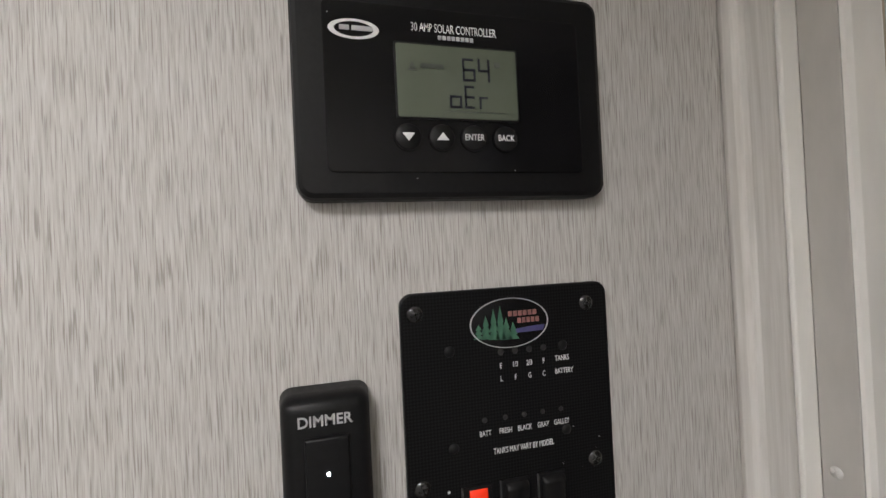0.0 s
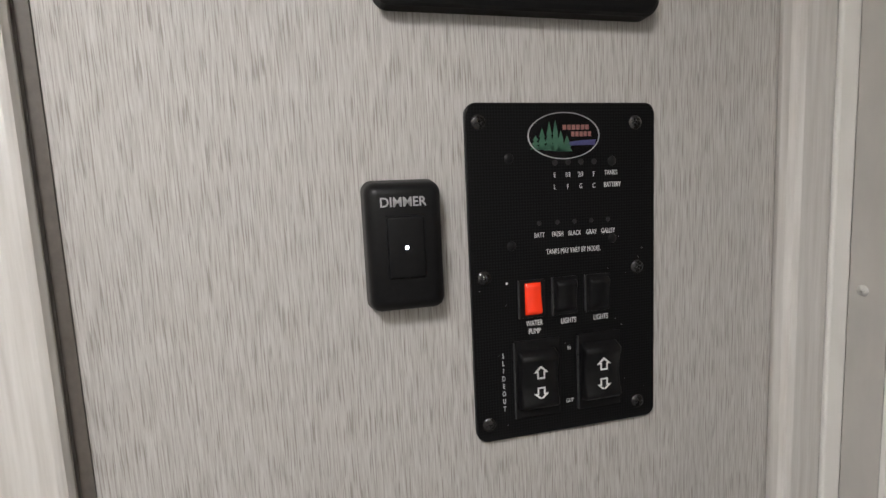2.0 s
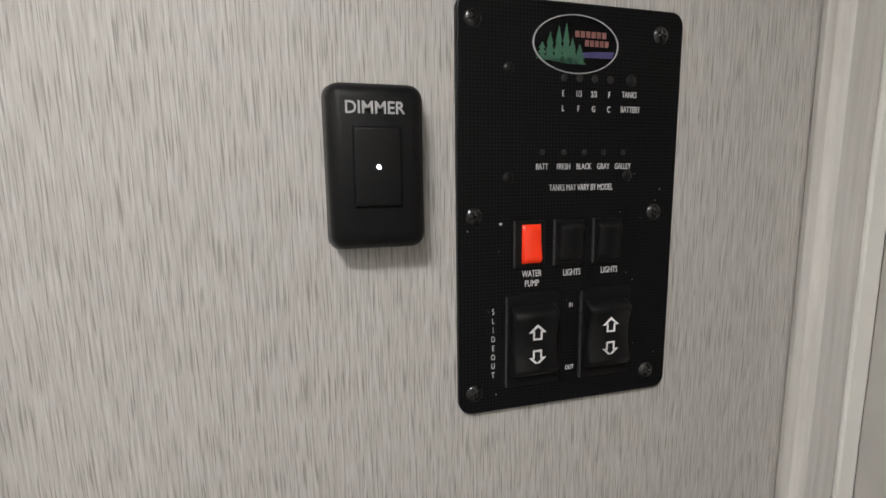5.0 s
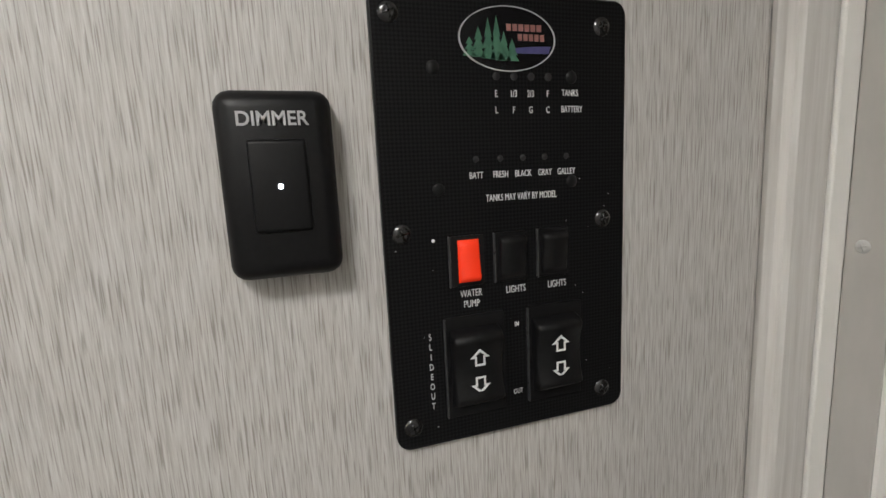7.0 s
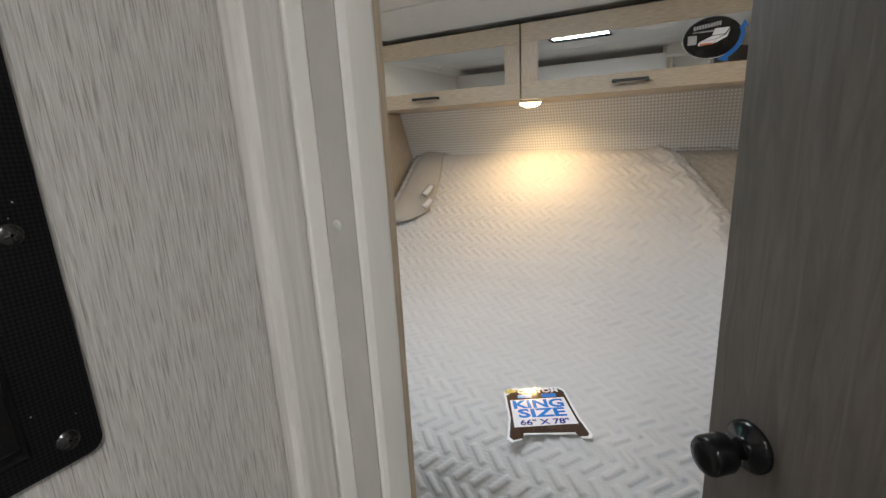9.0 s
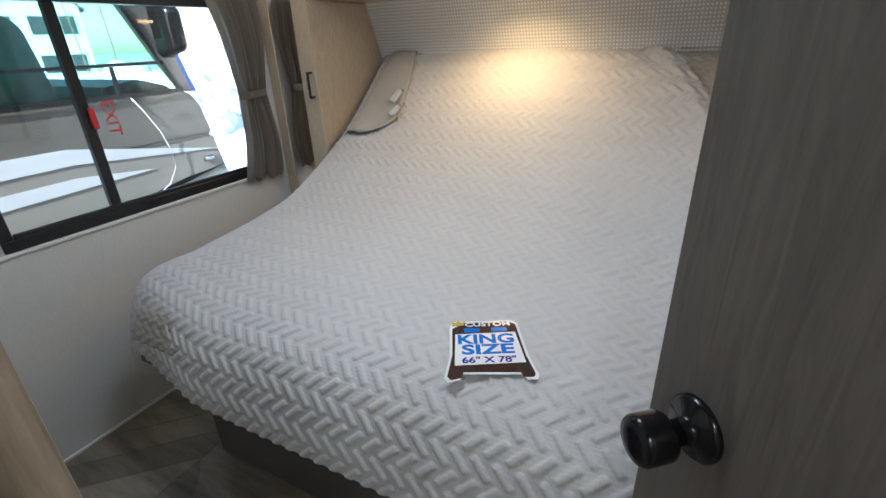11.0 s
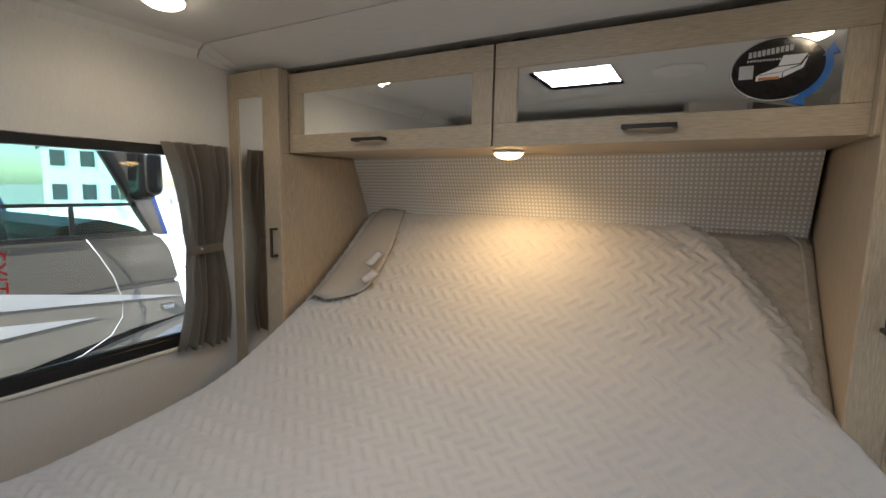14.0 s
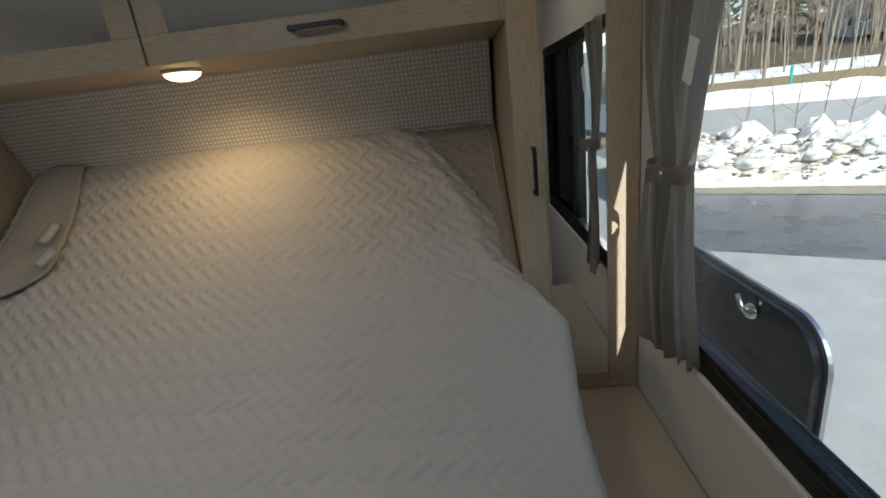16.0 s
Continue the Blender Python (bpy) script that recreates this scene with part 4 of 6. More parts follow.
part("housing", put(block_bm(0.0378, 0.0640, 0.0155, 0.07, 0.0052), on_wall(DY, DZ)), BLACK_PLASTIC, dim, smooth=True)
pad = part("rocker_pad", put(block_bm(0.0182, 0.0300, 0.0022, 0.05, 0.0009), on_wall(DY, DZ, 0.0148)), BLACK_PLASTIC, dim, "raised rectangular touch pad", True)
part("led", lathe_bm([(0, 0.0005), (0.0005, 0.0004), (0.00075, 0)], on_wall(DY, DZ, 0.0170), 16), LED_ON, pad, "lit white light dot", True)
part("word", text_bm("DIMMER", 0.0062, on_wall(DY - 0.0006, DZ + 0.0210, 0.0156), 0.0001, 0.96), GREY_INK, dim, "grey lettering")

# tank monitor and switch panel
SY_, SZ_ = -1.948, 1.3285
pan = thing("switch_panel", (PX, SY_, SZ_ - 0.085), "black carbon-look panel with rocker switches and tank monitor", "switch panel")
part("plate", put(plate_bm(0.108, 0.178, 0.0032, 0.006, 0.0008), on_wall(SY_, SZ_)), CARBON, pan)
PO = 0.0032
SHINY = surface("black_oxide_screw", (0.05, 0.05, 0.052), (0.09, 0.09, 0.092), 0.22, (300, 300, 300), 0.02, metal=0.9)
for y, z in ((-1.995, 1.408), (-1.906, 1.407), (-1.995, 1.3285), (-1.905, 1.328), (-1.995, 1.2492), (-1.905, 1.2492)):
    part("screw", screw_bm(on_wall(y, z, PO), 0.0040), SHINY, pan, "shiny dark panel screw", True)
# oval scenic badge as plain shapes
GREEN_INK = surface("green_print", (0.035, 0.11, 0.07), (0.06, 0.16, 0.10), 0.4, (300, 300, 300), 0)
VIOLET_INK = surface("violet_print", (0.05, 0.045, 0.14), (0.09, 0.085, 0.22), 0.4, (300, 300, 300), 0)
ROSE_INK = surface("rose_print", (0.22, 0.09, 0.08), (0.30, 0.14, 0.13), 0.4, (300, 300, 300), 0)
BM_ = on_wall(-1.9485, 1.4005, PO)
badge = part("badge", flat_bm(oval(0.0200, 0.0117), BM_, 0.0003), BLACK_GLOSS, pan, "dark oval badge with green trees")
part("badge_rim", ring_bm(0.0205, 0.0199, BM_, 0.0005, 48, 0.585), GREY_INK, badge)
trees = []
for tx, th in ((-0.0162, 0.0085), (-0.0125, 0.0125), (-0.0085, 0.0155), (-0.0050, 0.0165), (-0.0020, 0.0110), (0.0015, 0.0085)):
    for k in range(3):
        a = th * (0.25 + 0.25 * k)
        trees.append(flat_bm([(tx - 0.0030 + 0.0007 * k, -0.0082 + a - th * 0.25 + abs(tx) * 0.10), (tx + 0.0030 - 0.0007 * k, -0.0082 + a - th * 0.25 + abs(tx) * 0.10), (tx, -0.0082 + a + th * 0.25)], Matrix.Translation((0, 0, 0.00032 + 0.00002 * k)), 0.0001))
for k in range(6):
    part("printed_tree", put(join_bm(trees[3 * k:3 * k + 3]), BM_), GREEN_INK, badge, "green tree shape")
part("badge_water", put(join_bm([flat_bm([(0.0005, -0.0052), (0.0175, -0.0050), (0.0185, -0.0022), (0.009, -0.0026), (0.0010, -0.0034)], Matrix.Translation((0, 0, 0.0003)), 0.0001)]), BM_), VIOLET_INK, badge, "violet water shape")
part("badge_bars", put(join_bm([box_bm((-0.0008 + 0.0026 * k, 0.0030, 0.0003), (0.0012 + 0.0026 * k, 0.0055, 0.0005), 0) for k in range(6)] + [box_bm((0.0040 + 0.0024 * k, -0.0005, 0.0003), (0.0058 + 0.0024 * k, 0.0020, 0.0005), 0) for k in range(5)]), BM_), ROSE_INK, badge, "rose bars")


def words(txt, y, z, size, sx=0.66, mat=INK):
    return part("word", text_bm(txt, size, on_wall(y, z, PO), 0.0, sx), mat, pan, "white lettering")


for k, y in enumerate((-1.9542, -1.9467, -1.9392, -1.9315)):
    words(("E", "1/3", "2/3", "F")[k], y, 1.3802, 0.0037)
    words(("L", "F", "G", "C")[k], y, 1.3740, 0.0037)
    part("led_hole", lathe_bm([(0, 0.0002), (0.0013, 0.0003), (0.0016, 0)], on_wall(y + 0.0003, 1.3868, PO), 14), HOLE, pan, "dark indicator hole", True)
words("TANKS", -1.9212, 1.3806, 0.0037)
words("BATTERY", -1.9204, 1.3742, 0.0037)
for k, y in enumerate((-1.9637, -1.9532, -1.9432, -1.9333, -1.9232)):
    words(("BATT", "FRESH", "BLACK", "GRAY", "GALLEY")[k], y, 1.3492, 0.0037)
    part("led_hole", lathe_bm([(0, 0.0002), (0.0010, 0.0003), (0.0013, 0)], on_wall(y, 1.3555, PO), 14), HOLE, pan, "dark indicator hole", True)
words("TANKS MAY VARY BY MODEL", -1.9440, 1.3400, 0.0040, 0.60)
for y, z in ((-1.9205, 1.3868), (-1.9795, 1.3895), (-1.9795, 1.3445), (-1.9205, 1.3450)):
    part("button", lathe_bm([(0, 0.0006), (0.0022, 0.0006), (0.0026, 0)], on_wall(y, z, PO), 18), BLACK_PLASTIC, pan, "small round push button", True)


def rocker_bm(w, h, d0, d1, dip, n=14):
    """A rocker: concave face from the high end d1 to the low end d0, rounded edge."""
    bm = bmesh.new()
    rows = []
    for k in range(n + 1):
        t = k / n
        y = -h / 2 + h * t
        z = d0 + (d1 - d0) * t - dip * math.sin(math.pi * t)
        e = min(1, min(t, 1 - t) * 9) ** 0.5
        z *= e
        rows.append([bm.verts.new((x, y, zz)) for x, zz in ((-w / 2, 0), (-w / 2, max(0, z - 0.0009)), (-w / 2 + 0.0009, z), (w / 2 - 0.0009, z), (w / 2, max(0, z - 0.0009)), (w / 2, 0))])
    for a, b in zip(rows, rows[1:]):
        for i in range(5):
            bm.faces.new((a[i], a[i + 1], b[i + 1], b[i]))
    bmesh.ops.recalc_face_normals(bm, faces=bm.faces[:])
    return bm


# lighter than the black frames: the edge highlight is put into this colour
FRAME_EDGE = surface("highlit_black_edge", (0.030, 0.030, 0.031), (0.055, 0.055, 0.056), 0.3, (300, 300, 300), 0.02)
for y, mat, lab, flip in ((-1.9690, ORANGE, "lit orange rocker", -1), (-1.9497, BLACK_PLASTIC, "black rocker", 1), (-1.9302, BLACK_PLASTIC, "black rocker", 1)):
    fr_ = part("switch_frame", put(plate_bm(0.0145, 0.0205, 0.0010, 0.001, 0.0004), on_wall(y, 1.3158, PO)), BLACK_PLASTIC, pan)
    w_ = 0.0090 if mat is ORANGE else 0.0118
    part("rocker", put(rocker_bm(w_, 0.0172, 0.0012 if flip > 0 else 0.0035, 0.0035 if flip > 0 else 0.0014, 0.0007), on_wall(y + 0.0003, 1.3158, PO + 0.0010)), mat, fr_, lab, True)
    box("frame_edge", (PX + PO, y - 0.0080, 1.3055), (PX + PO + 0.0016, y - 0.0074, 1.3262), FRAME_EDGE, fr_, "thin raised edge, its highlight put in as lighter grey", bev=0.0002)
words("WATER", -1.9678, 1.3022, 0.0042)
words("PUMP", -1.9678, 1.2978, 0.0042)
words("LIGHTS", -1.9478, 1.3016, 0.0042)
words("LIGHTS", -1.9282, 1.3016, 0.0042)
for k, ch in enumerate("SLIDEOUT"):
    words(ch, -1.9862, 1.2862 - 0.0042 * k, 0.0038)
words("IN", -1.9478, 1.2862, 0.0030)
words("OUT", -1.9478, 1.2560, 0.0032)


def hollow_arrow(m, up):
    o = [(0, 0.0038), (0.0042, 0.0), (0.0022, 0.0), (0.0022, -0.0034), (-0.0022, -0.0034), (-0.0022, 0.0), (-0.0042, 0.0)]
    i = [(0, 0.0024), (0.0022, 0.0007), (0.0014, 0.0007), (0.0014, -0.0026), (-0.0014, -0.0026), (-0.0014, 0.0007), (-0.0022, 0.0007)]
    bm = bmesh.new()
    vo = [bm.verts.new((x, y * up, 0)) for x, y in o]
    vi = [bm.verts.new((x, y * up, 0)) for x, y in i]
    for k in range(7):
        bm.faces.new((vo[k], vo[(k + 1) % 7], vi[(k + 1) % 7], vi[k]))
    r = bmesh.ops.extrude_face_region(bm, geom=bm.faces[:])
    bmesh.ops.translate(bm, verts=[v for v in r["geom"] if isinstance(v, bmesh.types.BMVert)], vec=(0, 0, 0.0003))
    bmesh.ops.recalc_face_normals(bm, faces=bm.faces[:])
    bm.transform(m)
    return bm


for y in (-1.9675, -1.9303):
    fr_ = part("switch_frame", put(plate_bm(0.0262, 0.0430, 0.0010, 0.0008, 0.0004), on_wall(y + 0.0004, 1.2718, PO)), BLACK_PLASTIC, pan, "black switch frame")
    rk = part("rocker", put(rocker_bm(0.0212, 0.0325, 0.0078, 0.0078, 0.0038, 20), on_wall(y, 1.2718, PO + 0.0010)), BLACK_PLASTIC, fr_, "large black rocker with hollow arrows", True)
    box("frame_edge", (PX + PO, y - 0.0131, 1.2508), (PX + PO + 0.0018, y - 0.0125, 1.2928), FRAME_EDGE, fr_, "thin raised edge, its highlight put in as lighter grey", bev=0.0002)
    for dz, up in ((0.0057, 1), (-0.0057, -1)):
        part("arrow", hollow_arrow(on_wall(y, 1.2712 + dz, PO + 0.0010 + 0.0051), up), INK, rk, "white hollow arrow")
part("pin_light", lathe_bm([(0, 0.0004), (0.0007, 0)], on_wall(-1.9828, 1.3250, PO), 10), INK, pan, "tiny white pin")
for k in range(26):
    rr = random.Random(k)
    part("dust_speck", lathe_bm([(0, 0.00012), (rr.uniform(0.00012, 0.00030), 0)], on_wall(rr.uniform(-1.999, -1.897), rr.uniform(1.245, 1.35), PO), 6), GREY_INK, pan)

# ---- things on the bed and the cabinet ----
def on_bed(x, y, off=0.0):
    """A place on the quilt."""
    lo, hi = 0.0, 1.0
    for _ in range(40):
        mid = (lo + hi) / 2
        if bed_profile(mid)[0] < y:
            lo = mid
        else:
            hi = mid
    s = lo
    p = bed_top(s, x - BED_X)
    q = bed_top(min(1, s + 0.004), x - BED_X)
    d = (q - p).normalized()
    n = Vector((0, -d.z, d.y))
    return Vector((x, p.y, p.z)) + n * (0.0085 + off)


# printed cut-out on the foot of the bed: local x to the sign's right, y up the sign
S_X = Vector((0.145, 0.078)).normalized()
BROWN_INK = surface("dark_brown_gloss_card", (0.045, 0.022, 0.014), (0.06, 0.03, 0.02), 0.08, (30, 30, 30), 0, coat=0.6, rvar=0.03)
BLUE_INK = surface("bright_blue_gloss", (0.012, 0.15, 0.56), (0.018, 0.22, 0.70), 0.12, (30, 30, 30), 0, rvar=0.03)
NAVY_INK = surface("deep_blue_gloss", (0.014, 0.02, 0.22), (0.02, 0.03, 0.28), 0.12, (30, 30, 30), 0, rvar=0.03)
CARD = surface("white_gloss_card", (0.78, 0.78, 0.80), (0.84, 0.84, 0.86), 0.12, (30, 30, 30), 0, big=0.05, rvar=0.03)
GOLD_INK = surface("gold_print", (0.52, 0.38, 0.07), (0.62, 0.48, 0.12), 0.2, (30, 30, 30), 0)
SGX = Vector((S_X.x, S_X.y, 0.0))
SGN = Vector((0.0, -0.062, 1.0)).normalized()
SGY = SGN.cross(SGX).normalized()
SM = Matrix(((SGX.x, SGY.x, SGN.x, 0.362), (SGX.y, SGY.y, SGN.y, -0.945), (SGX.z, SGY.z, SGN.z, 0.6500), (0, 0, 0, 1)))
sign = thing("printed_sign", (0.362, -0.945, 0.645), "bed-shaped printed card sign lying on the quilt", "sign")


def sm(z=0.0):
    return SM @ Matrix.Translation((0, 0, z))


edge = [(-0.078, 0.098), (-0.062, 0.108), (-0.052, 0.104), (0.070, 0.104), (0.084, 0.090), (0.092, -0.030), (0.104, -0.094), (0.098, -0.104), (0.076, -0.104), (0.070, -0.088), (-0.062, -0.082), (-0.066, -0.100), (-0.092, -0.106), (-0.100, -0.094), (-0.086, -0.020), (-0.084, 0.080)]
part("card", flat_bm(edge, sm(-0.002), 0.0020), CARD, sign, "white cut-out border")
inner = [(x * 0.93, y * 0.94) for x, y in edge[2:]]
part("bed_frame_print", flat_bm(inner, sm(), 0.0003), BROWN_INK, sign, "glossy dark brown print")
part("white_field", put(flat_bm([(-0.071, 0.053), (0.073, 0.056), (0.082, -0.052), (-0.076, -0.056)], Matrix(), 0.0003), sm(0.0005)), CARD, sign)
part("word", text_bm("CUSTOM", 0.022, sm(0.0006) @ Matrix.Translation((0.010, 0.089, 0)), 0.0006, 1.25), CARD, sign, "white lettering")
part("word", text_bm("KING", 0.046, sm(0.0010) @ Matrix.Translation((0.000, 0.031, 0)), 0.0016, 1.22), BLUE_INK, sign, "bright blue lettering")
part("word", text_bm("SIZE", 0.046, sm(0.0010) @ Matrix.Translation((0.002, -0.006, 0)), 0.0016, 1.42), BLUE_INK, sign, "bright blue lettering")
part("word", text_bm("66\" X 78\"", 0.027, sm(0.0010) @ Matrix.Translation((0.002, -0.041, 0)), 0.0006, 1.15), NAVY_INK, sign, "deep blue lettering")
for px_ in (-0.030, 0.036):
    part("pillow_print", put(plate_bm(0.038, 0.016, 0.0004, 0.003, 0.0001), sm(0.0005) @ Matrix.Translation((px_, 0.067, 0))), BLUE_INK, sign, "blue pillow shape")
part("crown_print", put(flat_bm([(-0.078, 0.084), (-0.048, 0.088), (-0.046, 0.104), (-0.055, 0.098), (-0.062, 0.108), (-0.069, 0.098), (-0.078, 0.102)], Matrix(), 0.0003), sm(0.0005)), GOLD_INK, sign, "gold crown shape")

# folded-back corner of the quilt with its two cloth tags
UNDER = surface("quilt_underside_cotton", (0.40, 0.375, 0.335), (0.48, 0.45, 0.41), 0.9, (500, 500, 500), 0.25, big=0.15)


def flap_mesh():
    """A sheet lying on the bed's corner: from the fold near the head to a rounded lower end."""
    bm = bmesh.new()
    rows = []
    n, m_ = 26, 18
    for j in range(n + 1):
        t = j / n                      # 0 at the head, 1 at the rounded end
        y = 0.470 - 0.440 * t
        right = -0.625 + 0.085 * t + 0.02 * math.sin(3.1 * t) - (0.16 * max(0, t - 0.80) / 0.20) ** 1.0 * max(0, t - 0.80) / 0.20
        left = -0.815 - 0.040 * min(1, t * 3)
        row = []
        for i in range(m_ + 1):
            u = i / m_
            x = left + (right - left) * u
            yy = y + 0.030 * (t ** 3) * (1 - u) - 0.012 * t * math.sin(math.pi * u)
            p = on_bed(x, yy, 0.010 + 0.012 * math.sin(math.pi * min(1, u * 1.1)) + 0.010 * (t ** 4) + 0.003 * herringbone(x, yy))
            row.append(bm.verts.new(p))
        rows.append(row)
    for a, b in zip(rows, rows[1:]):
        for i in range(m_):
            bm.faces.new((a[i], b[i], b[i + 1], a[i + 1]))
    bmesh.ops.recalc_face_normals(bm, faces=bm.faces[:])
    bmesh.ops.solidify(bm, geom=bm.faces[:], thickness=0.007)
    return bm


flap = part("folded_corner", flap_mesh(), UNDER, quilt, "taupe-white underside of the folded-back corner", True)


def tag_mesh(x, y, w, l, turn):
    """A small curled cloth tag."""
    bm = bmesh.new()
    o = on_bed(x, y, 0.040)
    t = on_bed(x, y + 0.02, 0.040)
    ey = (t - o).normalized()
    ex = Vector((math.cos(turn), math.sin(turn) * ey.y, math.sin(turn) * ey.z))
    nz = ex.cross(ey).normalized()
    ey = nz.cross(ex)
    rows = []
    for j in range(8):
        v = j / 7
        rows.append([bm.verts.new(o + ex * (w * (u - 0.5)) + ey * (l * (v - 0.5)) + nz * (0.010 * math.sin(math.pi * u) + 0.004 * v)) for u in (0, 0.25, 0.5, 0.75, 1)])
    for a, b in zip(rows, rows[1:]):
        for i in range(4):
            bm.faces.new((a[i], a[i + 1], b[i + 1], b[i]))
    bmesh.ops.solidify(bm, geom=bm.faces[:], thickness=0.001)
    return bm


part("cloth_tag", tag_mesh(-0.585, 0.205, 0.050, 0.080, -0.25), CARD, quilt, "white curled cloth tag", True)
part("cloth_tag", tag_mesh(-0.545, 0.125, 0.050, 0.065, -0.5), CARD, quilt, "white curled cloth tag", True)
# piping at the head of the bare mattress corner
part("piping", rod_bm([(0.60, 0.478, 1.236), (0.72, 0.478, 1.236), (0.80, 0.470, 1.232), (0.836, 0.44, 1.205), (0.842, 0.38, 1.15), (0.842, 0.28, 1.06), (0.842, 0.15, 0.955)], 0.005, 8), UNDER, bed, "grey mattress piping", True)
part("piping", rod_bm([(-0.60, 0.478, 1.240), (-0.74, 0.476, 1.240), (-0.815, 0.466, 1.232), (-0.838, 0.43, 1.20)], 0.005, 8), UNDER, bed, "grey mattress piping", True)

# round sticker on the mirror door
STM = Matrix.Translation((0.690, 0.0055, 1.633)) @ Matrix.Rotation(radians(90), 4, "X")
stk = thing("round_sticker", (0.690, 0.005, 1.633), "round dark sticker with a bed picture and blue arrow", "sticker")
DARK_INK = surface("dark_sticker_gloss", (0.012, 0.010, 0.010), (0.02, 0.017, 0.016), 0.1, (30, 30, 30), 0, rvar=0.03)
STG = surface("mid_blue_gloss", (0.03, 0.13, 0.42), (0.05, 0.20, 0.55), 0.15, (30, 30, 30), 0, rvar=0.03)
part("disc", flat_bm(oval(0.093, 0.070, 56), STM, 0.0008), DARK_INK, stk)
part("disc_rim", ring_bm(0.0925, 0.089, STM @ Matrix.Translation((0, 0, 0.0008)), 0.0003, 56, 0.753), GREY_INK, stk)
bars = [box_bm((-0.058 + 0.0085 * k, 0.028 + 0.002 * k * 0.5, 0.0009), (-0.0515 + 0.0085 * k, 0.041 + 0.002 * k * 0.5, 0.0012), 0) for k in range(10)]
bars += [box_bm((-0.060 + 0.006 * k, 0.019, 0.0009), (-0.0555 + 0.006 * k, 0.0235, 0.0012), 0) for k in range(11)]
part("lettering_bars", put(join_bm(bars), STM), GREY_INK, stk, "grey lettering bars")
part("code_square", put(join_bm([box_bm((-0.074, -0.018, 0.0009), (-0.046, 0.012, 0.0011), 0)]), STM), GREY_INK, stk, "plain grey square")
pic = [flat_bm([(-0.040, -0.012), (0.010, -0.006), (0.040, 0.006), (0.000, 0.004)], Matrix.Translation((0, 0, 0.0010)), 0.0002), flat_bm([(-0.040, -0.024), (0.008, -0.020), (0.010, -0.007), (-0.040, -0.013)], Matrix.Translation((0, 0, 0.0010)), 0.0002), flat_bm([(0.000, 0.006), (0.040, 0.008), (0.052, 0.028), (0.008, 0.028)], Matrix.Translation((0, 0, 0.0012)), 0.0002), flat_bm([(0.010, -0.020), (0.046, -0.002), (0.054, 0.024), (0.042, 0.004), (0.011, -0.007)], Matrix.Translation((0, 0, 0.0014)), 0.0002)]
part("bed_picture", put(join_bm(pic), STM), CARD, stk, "white bed picture")
part("bed_picture_foot", put(box_bm((-0.036, -0.0225, 0.0013), (0.004, -0.0165, 0.0015), 0), STM), surface("orange_print", (0.5, 0.16, 0.05), (0.6, 0.2, 0.07), 0.3, (30, 30, 30), 0), stk, "orange strip")
arc = []
for k in range(15):
    a = radians(-62 + 74 * k / 14)
    arc.append((0.094 * math.cos(a) + 0.004, 0.086 * math.sin(a) + 0.004))
arc2 = [((0.080) * math.cos(radians(-62 + 74 * k / 14)) + 0.004, 0.070 * math.sin(radians(-62 + 74 * k / 14)) + 0.004) for k in range(15)]
bm = bmesh.new()
va = [bm.verts.new((x, y, 0.0016)) for x, y in arc]
vb = [bm.verts.new((x, y, 0.0016)) for x, y in arc2]
for k in range(14):
    bm.faces.new((va[k], va[k + 1], vb[k + 1], vb[k]))
for tri in ([(0.077, 0.018), (0.108, 0.022), (0.094, 0.046)], [(0.050, -0.056), (0.054, -0.084), (0.020, -0.074)]):
    bm.faces.new([bm.verts.new((x, y, 0.0016)) for x, y in tri])
r = bmesh.ops.extrude_face_region(bm, geom=bm.faces[:])
bmesh.ops.translate(bm, verts=[v for v in r["geom"] if isinstance(v, bmesh.types.BMVert)], vec=(0, 0, 0.0006))
bmesh.ops.recalc_face_normals(bm, faces=bm.faces[:])
part("blue_arrow", put(bm, STM), STG, stk, "curved double-headed blue arrow")

# ---- outdoors ----
GZ = -0.95
ASPHALT = surface("worn_grey_asphalt", (0.36, 0.355, 0.34), (0.50, 0.49, 0.47), 0.85, (45, 45, 45), 0.3, detail=8, big=0.35, bumpdist=0.01)
WET = surface("wet_dark_asphalt", (0.10, 0.10, 0.105), (0.20, 0.20, 0.21), 0.3, (1.2, 1.2, 1.2), 0.1, big=0.3, rvar=0.2)
SAND = surface("sandy_road_edge", (0.30, 0.25, 0.17), (0.42, 0.37, 0.28), 0.9, (8, 8, 8), 0.3, big=0.3, bumpdist=0.02)
SNOW = surface("old_dirty_snow", (0.46, 0.40, 0.32), (0.90, 0.90, 0.90), 0.7, (3.4, 3.4, 9), 0.5, detail=9, big=0.15, fine=1.7, bumpdist=0.06)
CLEAN_SNOW = surface("bright_snow", (0.80, 0.82, 0.86), (0.90, 0.91, 0.93), 0.7, (3, 3, 3), 0.4, big=0.05, bumpdist=0.04)
GRASS = surface("dead_winter_grass", (0.20, 0.15, 0.07), (0.38, 0.30, 0.17), 0.9, (9, 9, 9), 0.4, detail=7, big=0.3, bumpdist=0.03)
BARK = surface("pale_grey_bark", (0.20, 0.17, 0.135), (0.38, 0.335, 0.27), 0.9, (14, 14, 3), 0.4, big=0.3, bumpdist=0.01)
TWIG = surface("brown_twigs", (0.22, 0.165, 0.12), (0.38, 0.30, 0.22), 0.9, (9, 9, 9), 0, big=0.3)
NEEDLE = surface("dark_pine_needles", (0.075, 0.10, 0.05), (0.15, 0.19, 0.10), 0.8, (6, 6, 6), 0, big=0.4)
